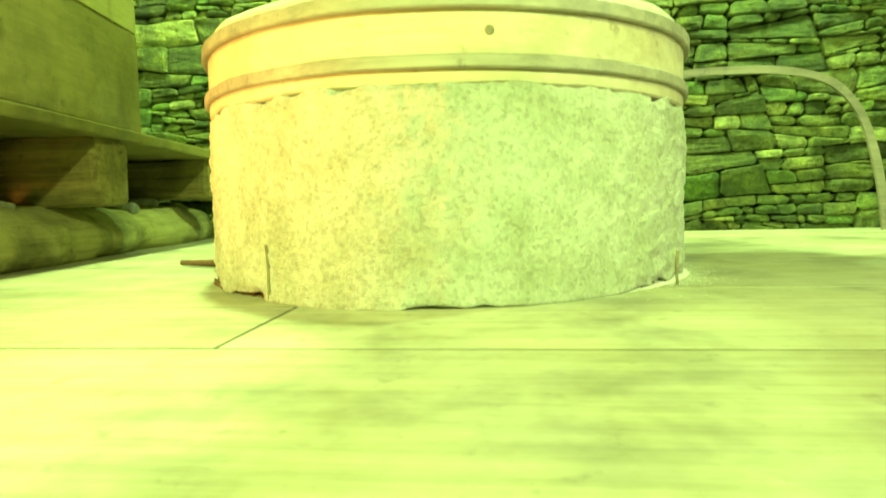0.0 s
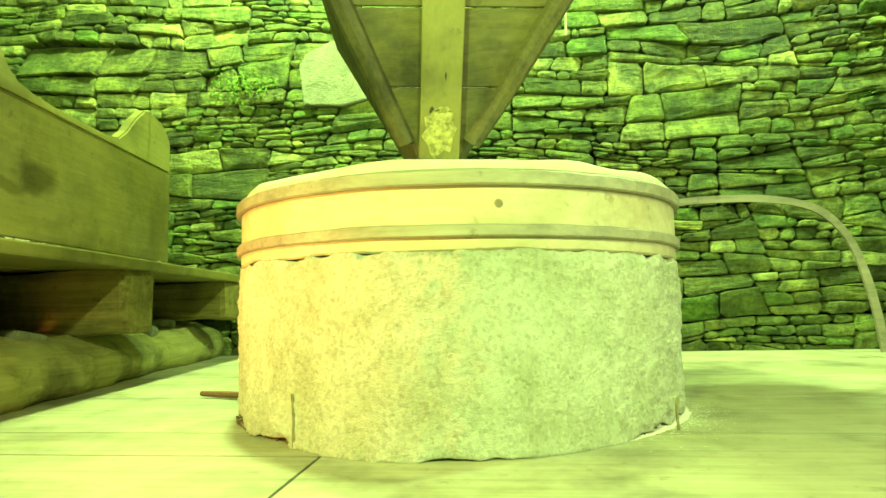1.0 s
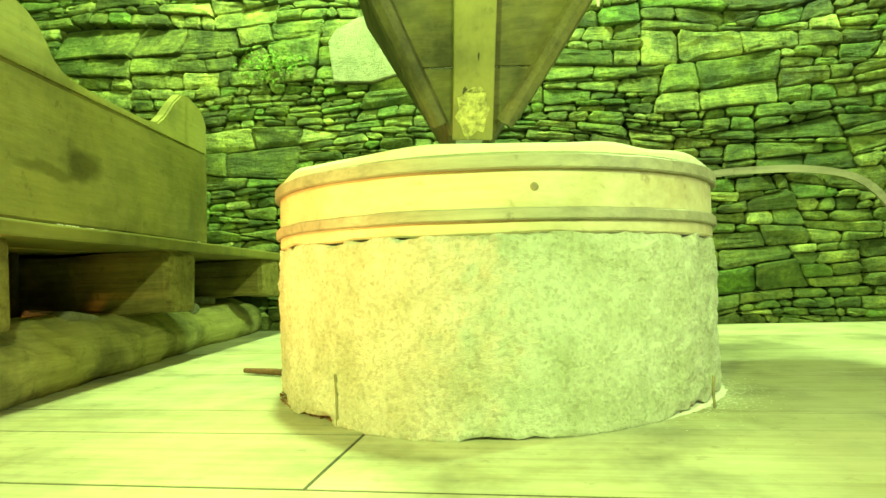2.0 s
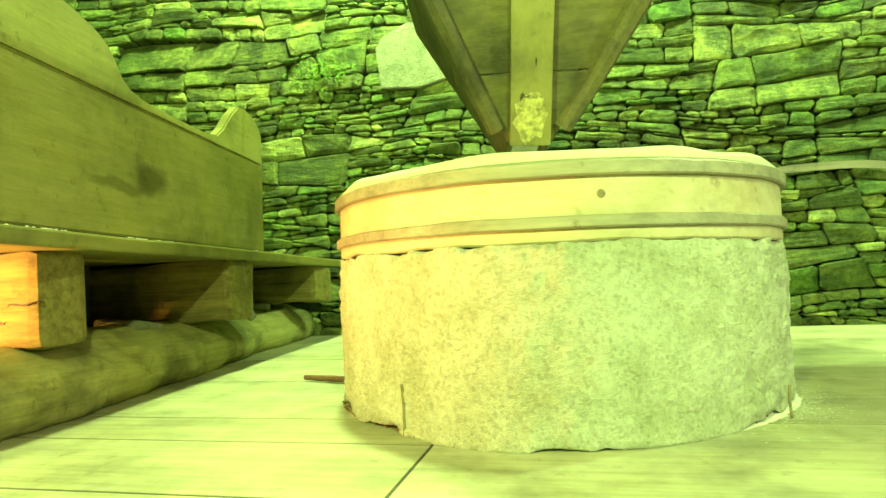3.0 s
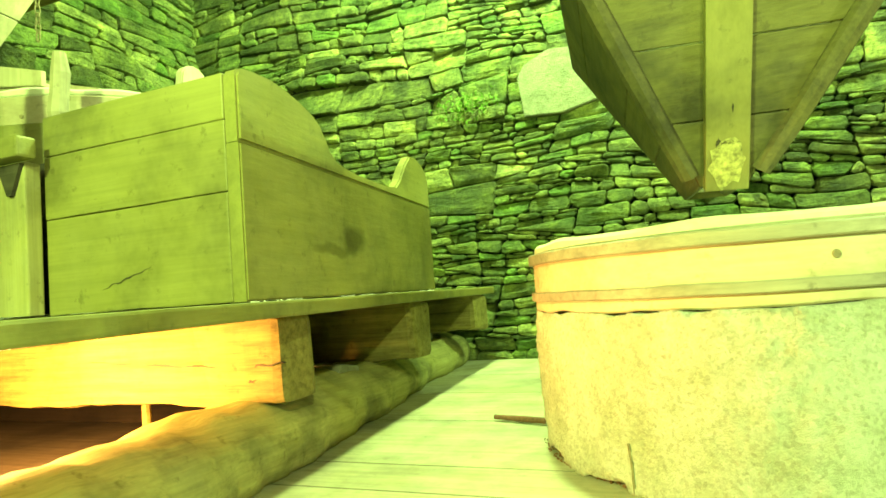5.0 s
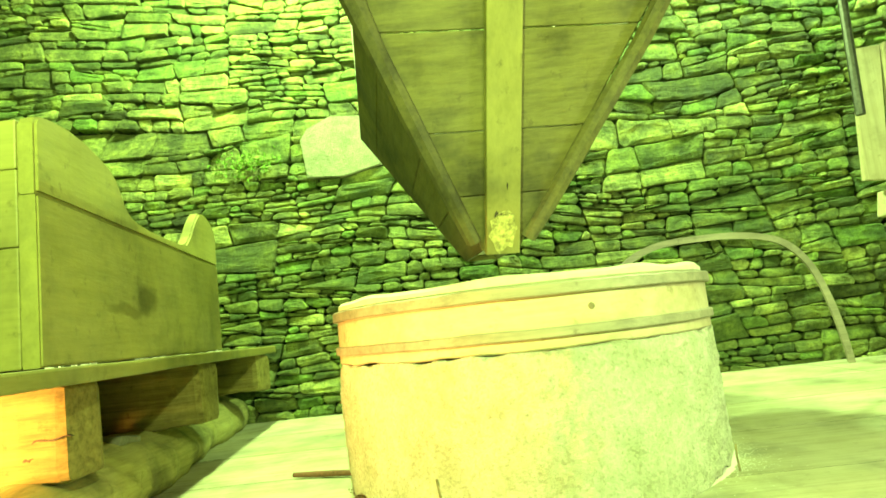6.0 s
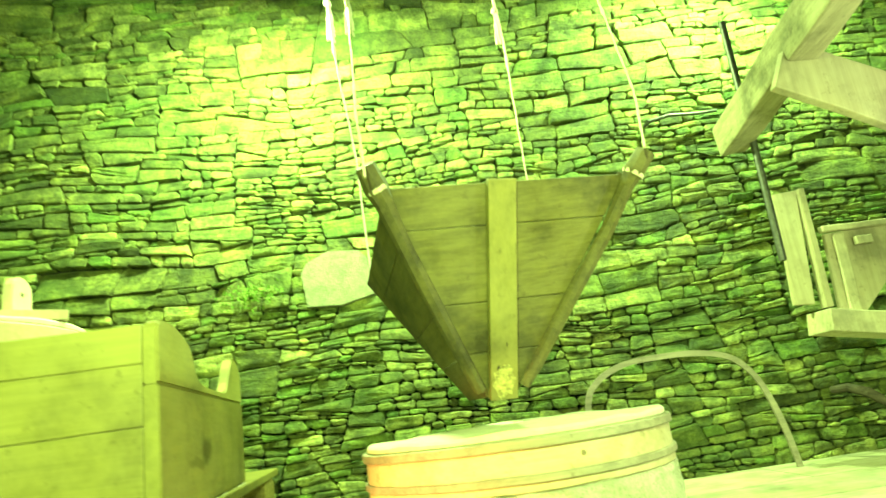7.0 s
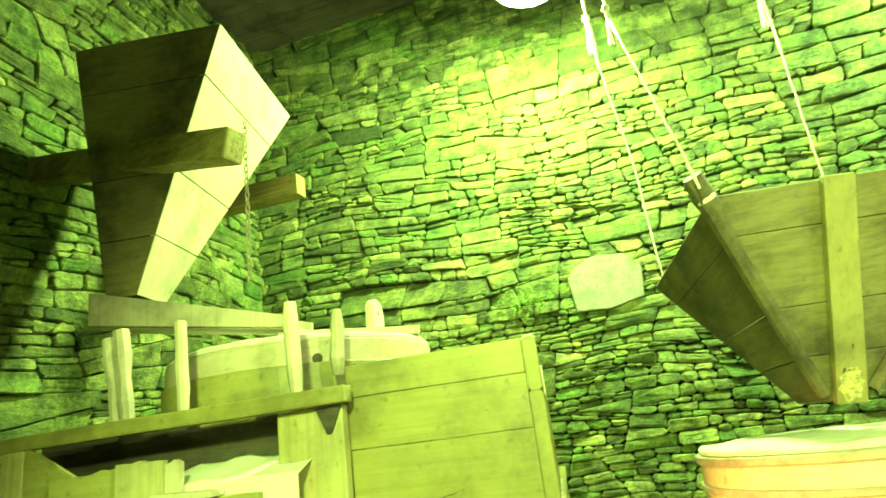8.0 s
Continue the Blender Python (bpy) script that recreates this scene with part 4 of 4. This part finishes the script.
solo("flour_drift", drift, FLOUR, "pale flour that also paints the glow at the foot of the millstone", "flour", kind="stuff", smooth=True)
flat = bmesh.new()
for k in range(420):
    a = random.choice((random.gauss(-2.3, 0.22), random.gauss(-2.3, 0.3), random.uniform(-2.8, -0.5)))
    r = MR + 0.028 * max(0, -math.sin(a)) ** 6 + random.uniform(-0.02, 0.008)
    s_ = random.uniform(0.001, 0.0036)
    cpt = Vector((MC[0] + r * math.cos(a), MC[1] + r * math.sin(a), s_ * 0.6))
    bmesh.ops.create_icosphere(flat, subdivisions=1, radius=s_, matrix=Matrix.Translation(cpt) @ pose(0, 0, 0, k * 40, k * 17, 0) @ Matrix.Diagonal((1.6, 0.7, 0.6, 1)))
solo("bran_crumbs", flat, RUST, "reddish bran crumbs round the foot of the millstone", "crumbs", kind="stuff")
moss = bmesh.new()
for k in range(240):
    c = Vector((random.gauss(-1.38, 0.10), 3.425 - 0.05 * random.random(), random.gauss(1.49, 0.04)))
    q = pose(*c, random.uniform(0, 360), random.uniform(0, 360), random.uniform(0, 360))
    s_ = random.uniform(0.008, 0.018)
    vs = [moss.verts.new(q @ Vector(p)) for p in ((0, 0, 0), (s_ * 0.6, 0, s_ * 0.2), (0, s_ * 1.6, 0), (-s_ * 0.6, 0, s_ * 0.2))]
    moss.faces.new(vs)
solo("wall_moss", moss, MOSS, "bright green moss growing in the wall joints", "moss", kind="stuff")

# ---- floor planks ----
seams = [-2.9, -2.42, -1.98, -1.5, -1.05, -0.55, -0.05, 0.40, 0.89, 1.368, 1.86, 2.365, 2.86, 3.45]
for k, (a, b) in enumerate(zip(seams, seams[1:])):
    joints = [X0, -0.248 if k == 8 else -2.6 + 0.9 * ((k * 37) % 10) / 10, 2.3 - 1.1 * ((k * 53) % 10) / 10, X1]
    if b > -0.6:
        joints = [-1.36 - 0.165 * ((a + b) / 2 - 1.2)] + [j for j in joints[1:] if j > -1.1]
    for x0, x1 in zip(joints, joints[1:]):
        strips = [(a, b)]
        if k == 8 and x1 < 0:
            strips = [(a, 1.175), (1.175, b)]
        for ya, yb in strips:
            dz = 0.0006 * abs(noise.noise(Vector((x0, ya, 3))))
            m = Matrix.Translation(((x0 + x1) / 2, (ya + yb) / 2, -0.018 + dz))
            part("plank", timber(m, (x1 - x0 - 0.006, yb - ya - 0.007, 0.036), 0.0, 0, 0.0, k), FLOOR_WOOD, subfloor)

# ---- wall stones ----
def cut(poly, point, normal):
    """A convex outline parted by a line into two."""
    sides = ([], [])
    for (ua, va), (ub, vb) in zip(poly, poly[1:] + poly[:1]):
        da = (ua - point[0]) * normal[0] + (va - point[1]) * normal[1]
        db = (ub - point[0]) * normal[0] + (vb - point[1]) * normal[1]
        sides[da > 0].append((ua, va))
        if (da > 0) != (db > 0):
            f = da / (da - db)
            p = (ua + (ub - ua) * f, va + (vb - va) * f)
            sides[0].append(p)
            sides[1].append(p)
    return [q for q in sides if len(q) > 2]


def part_stones(poly, rng, tall):
    """Breaks an outline into the stones of a dry wall: flat ones, chunky ones and slivers."""
    us, vs = [p[0] for p in poly], [p[1] for p in poly]
    w, h = max(us) - min(us), max(vs) - min(vs)
    across = w > h * rng.uniform(2.5, 5.0) and w > 0.16
    down = h > max(tall, 0.058) * 1.4
    if not across and not down or w < 0.05 or h < 0.022:
        return [poly]
    if down and (not across or rng.random() < 0.55):
        f = rng.uniform(0.34, 0.66)
        slope = rng.gauss(0, 0.09)
        line = ((min(us) + w * 0.5, min(vs) + h * f), (-slope, 1.0))
    else:
        line = ((min(us) + w * rng.uniform(0.25, 0.75), min(vs) + h * 0.5), (1.0, max(-0.6, min(0.6, rng.gauss(0, 0.3)))))
    out = []
    for q in cut(poly, *line):
        out += part_stones(q, rng, tall * rng.uniform(0.9, 1.15))
    return out


def stone_mesh(poly, d, place, rng):
    """One schist stone: a broken outline, worn arris and an uneven, tilted face."""
    cu, cv = sum(p[0] for p in poly) / len(poly), sum(p[1] for p in poly) / len(poly)
    w = max(p[0] for p in poly) - min(p[0] for p in poly)
    h = max(p[1] for p in poly) - min(p[1] for p in poly)
    gap = rng.uniform(0.0, 0.006)
    su, sv = max(0.6, 1 - gap / w), max(0.6, 1 - gap / h)
    poly = [((u - cu) * su, (v - cv) * sv) for u, v in poly]
    out = []
    n = len(poly)
    for i in range(n):
        (ua, va), (ub, vb), (uc, vc) = poly[i - 1], poly[i], poly[(i + 1) % n]
        la, lc = math.hypot(ub - ua, vb - va), math.hypot(uc - ub, vc - vb)
        ra, rc = min(0.38, rng.uniform(0.003, 0.030) / la), min(0.38, rng.uniform(0.003, 0.030) / lc)
        out.append((ub + (ua - ub) * ra, vb + (va - vb) * ra))
        out.append((ub + (uc - ub) * rc, vb + (vc - vb) * rc))
        if lc > 0.10:
            for f in ((0.5,) if lc < 0.2 else (0.33, 0.66)):
                f += rng.uniform(-0.1, 0.1)
                out.append((ub + (uc - ub) * f, vb + (vc - vb) * f - 0.05 * h * rng.random() * (1 if vb + vc > 0 else -1)))
    out = [(u + 0.002 * rng.uniform(-1, 1), v + 0.002 * rng.uniform(-1, 1)) for u, v in out]
    n = len(out)
    tilt, lean, key = rng.gauss(0, 0.07), rng.gauss(0.0, 0.17), rng.uniform(0, 90)

    def face(u, v, drop):
        p = Vector((u * 11, v * 26, key))
        return d + tilt * u + lean * v - drop + 0.007 * noise.noise(p) + 0.004 * noise.noise(p * 2.7)
    ins = min(0.007, 0.11 * h)
    verts, faces = [], []
    for u, v in out:
        verts.append(place(cu + u, cv + v, -0.08))
    for u, v in out:
        verts.append(place(cu + u, cv + v, face(u, v, 0.004 + 0.013 * rng.random())))
    for k_in in (1.0, 4.2):
        for u, v in out:
            fu, fv = 1 - min(0.62, k_in * ins * 2 / w), 1 - min(0.62, k_in * ins * 2 / h)
            verts.append(place(cu + u * fu, cv + v * fv, face(u * fu, v * fv, 0.003 * rng.random() - (0.003 if k_in > 1 else 0))))
    for r in (0, n, 2 * n):
        for i in range(n):
            j = (i + 1) % n
            faces.append((r + i, r + j, r + n + j, r + n + i))
    faces.append(tuple(range(3 * n, 4 * n)))
    return verts, faces


def lay_wall(owner, u0, u1, top, at, special, near, rng, limit):
    """Dry-laid stones over a wall; at(u, v, w) gives world points; those inside near become pieces of their own."""
    v, rest_v, rest_f, count = -0.12, [], [], 0

    def warped(u, z):
        q = Vector((u * 0.55, z * 0.8, 7))
        return u + 0.05 * noise.noise(q * 2.1 + Vector((9, 0, 0))), z + 0.10 * noise.noise(q) + 0.030 * noise.noise(q * 3.7)

    def place(u, z, y):
        return at(*warped(u, z), y)
    while v < top:
        hgt = rng.uniform(0.19, 0.42)
        u, skew = u0 - rng.random() * 0.4, 0.0
        while u < u1:
            wid, skew_next = rng.uniform(0.4, 1.05), rng.uniform(-0.22, 0.22) * hgt
            cell = [(u - skew, v), (u + wid - skew_next, v), (u + wid + skew_next, v + hgt), (u + skew, v + hgt)]
            skew = skew_next
            for poly in part_stones(cell, rng, rng.choice((0.055, 0.07, 0.085, 0.105, 0.135))):
                cu, cv = sum(p[0] for p in poly) / len(poly), sum(p[1] for p in poly) / len(poly)
                if max(p[0] for p in poly) - min(p[0] for p in poly) < 0.02 or max(p[1] for p in poly) - min(p[1] for p in poly) < 0.012:
                    continue
                wu, wv = warped(cu, cv)
                if special and special[0] < wu < special[1] and special[2] < wv < special[3]:
                    continue
                vs, fs = stone_mesh(poly, rng.uniform(-0.012, 0.014), place, rng)
                if near(cu, cv) and count < limit:
                    me = bpy.data.meshes.new("stone")
                    me.from_pydata(vs, [], fs)
                    me.materials.append(STONE_PIECE)
                    ob = new("stone", me)
                    ob.parent = owner
                    count += 1
                else:
                    k = len(rest_v)
                    rest_v += vs
                    rest_f += [tuple(i + k for i in f) for f in fs]
            u += wid
        v += hgt
    me = bpy.data.meshes.new("stones")
    me.from_pydata(rest_v, [], rest_f)
    me.materials.append(STONE_REST)
    ob = new("stones", me)
    ob.parent = owner
    tagged(ob, "rough schist stones of the wall", "", "", "stuff")


rng = random.Random(11)
PALE = (-0.99, -0.62, 1.40, 1.67)
lay_wall(wall_north, X0, X1, TOP, lambda u, v, w: (u, Y1 - w, v), PALE, lambda u, v: -2.0 < u < 1.5 and 0.3 < v < 2.1, rng, 300)
lay_wall(wall_west, Y0, Y1, TOP, lambda u, v, w: (X0 + w, u, v), None, lambda u, v: u > 0.6 and 1.0 < v < 3.2, rng, 200)
bm = slab([(-1.045, 1.60), (-1.02, 1.365), (-0.80, 1.35), (-0.58, 1.40), (-0.56, 1.60), (-0.66, 1.70), (-0.86, 1.72), (-1.0, 1.66)], 0.1, lambda u, v, w: (u, Y1 - 0.035 + w, v + 0.01 * noise.noise(Vector((u * 8, v * 8, 0)))), 0.006)
part("stone", bm, STONE_PALE, wall_north, "large pale smooth stone")
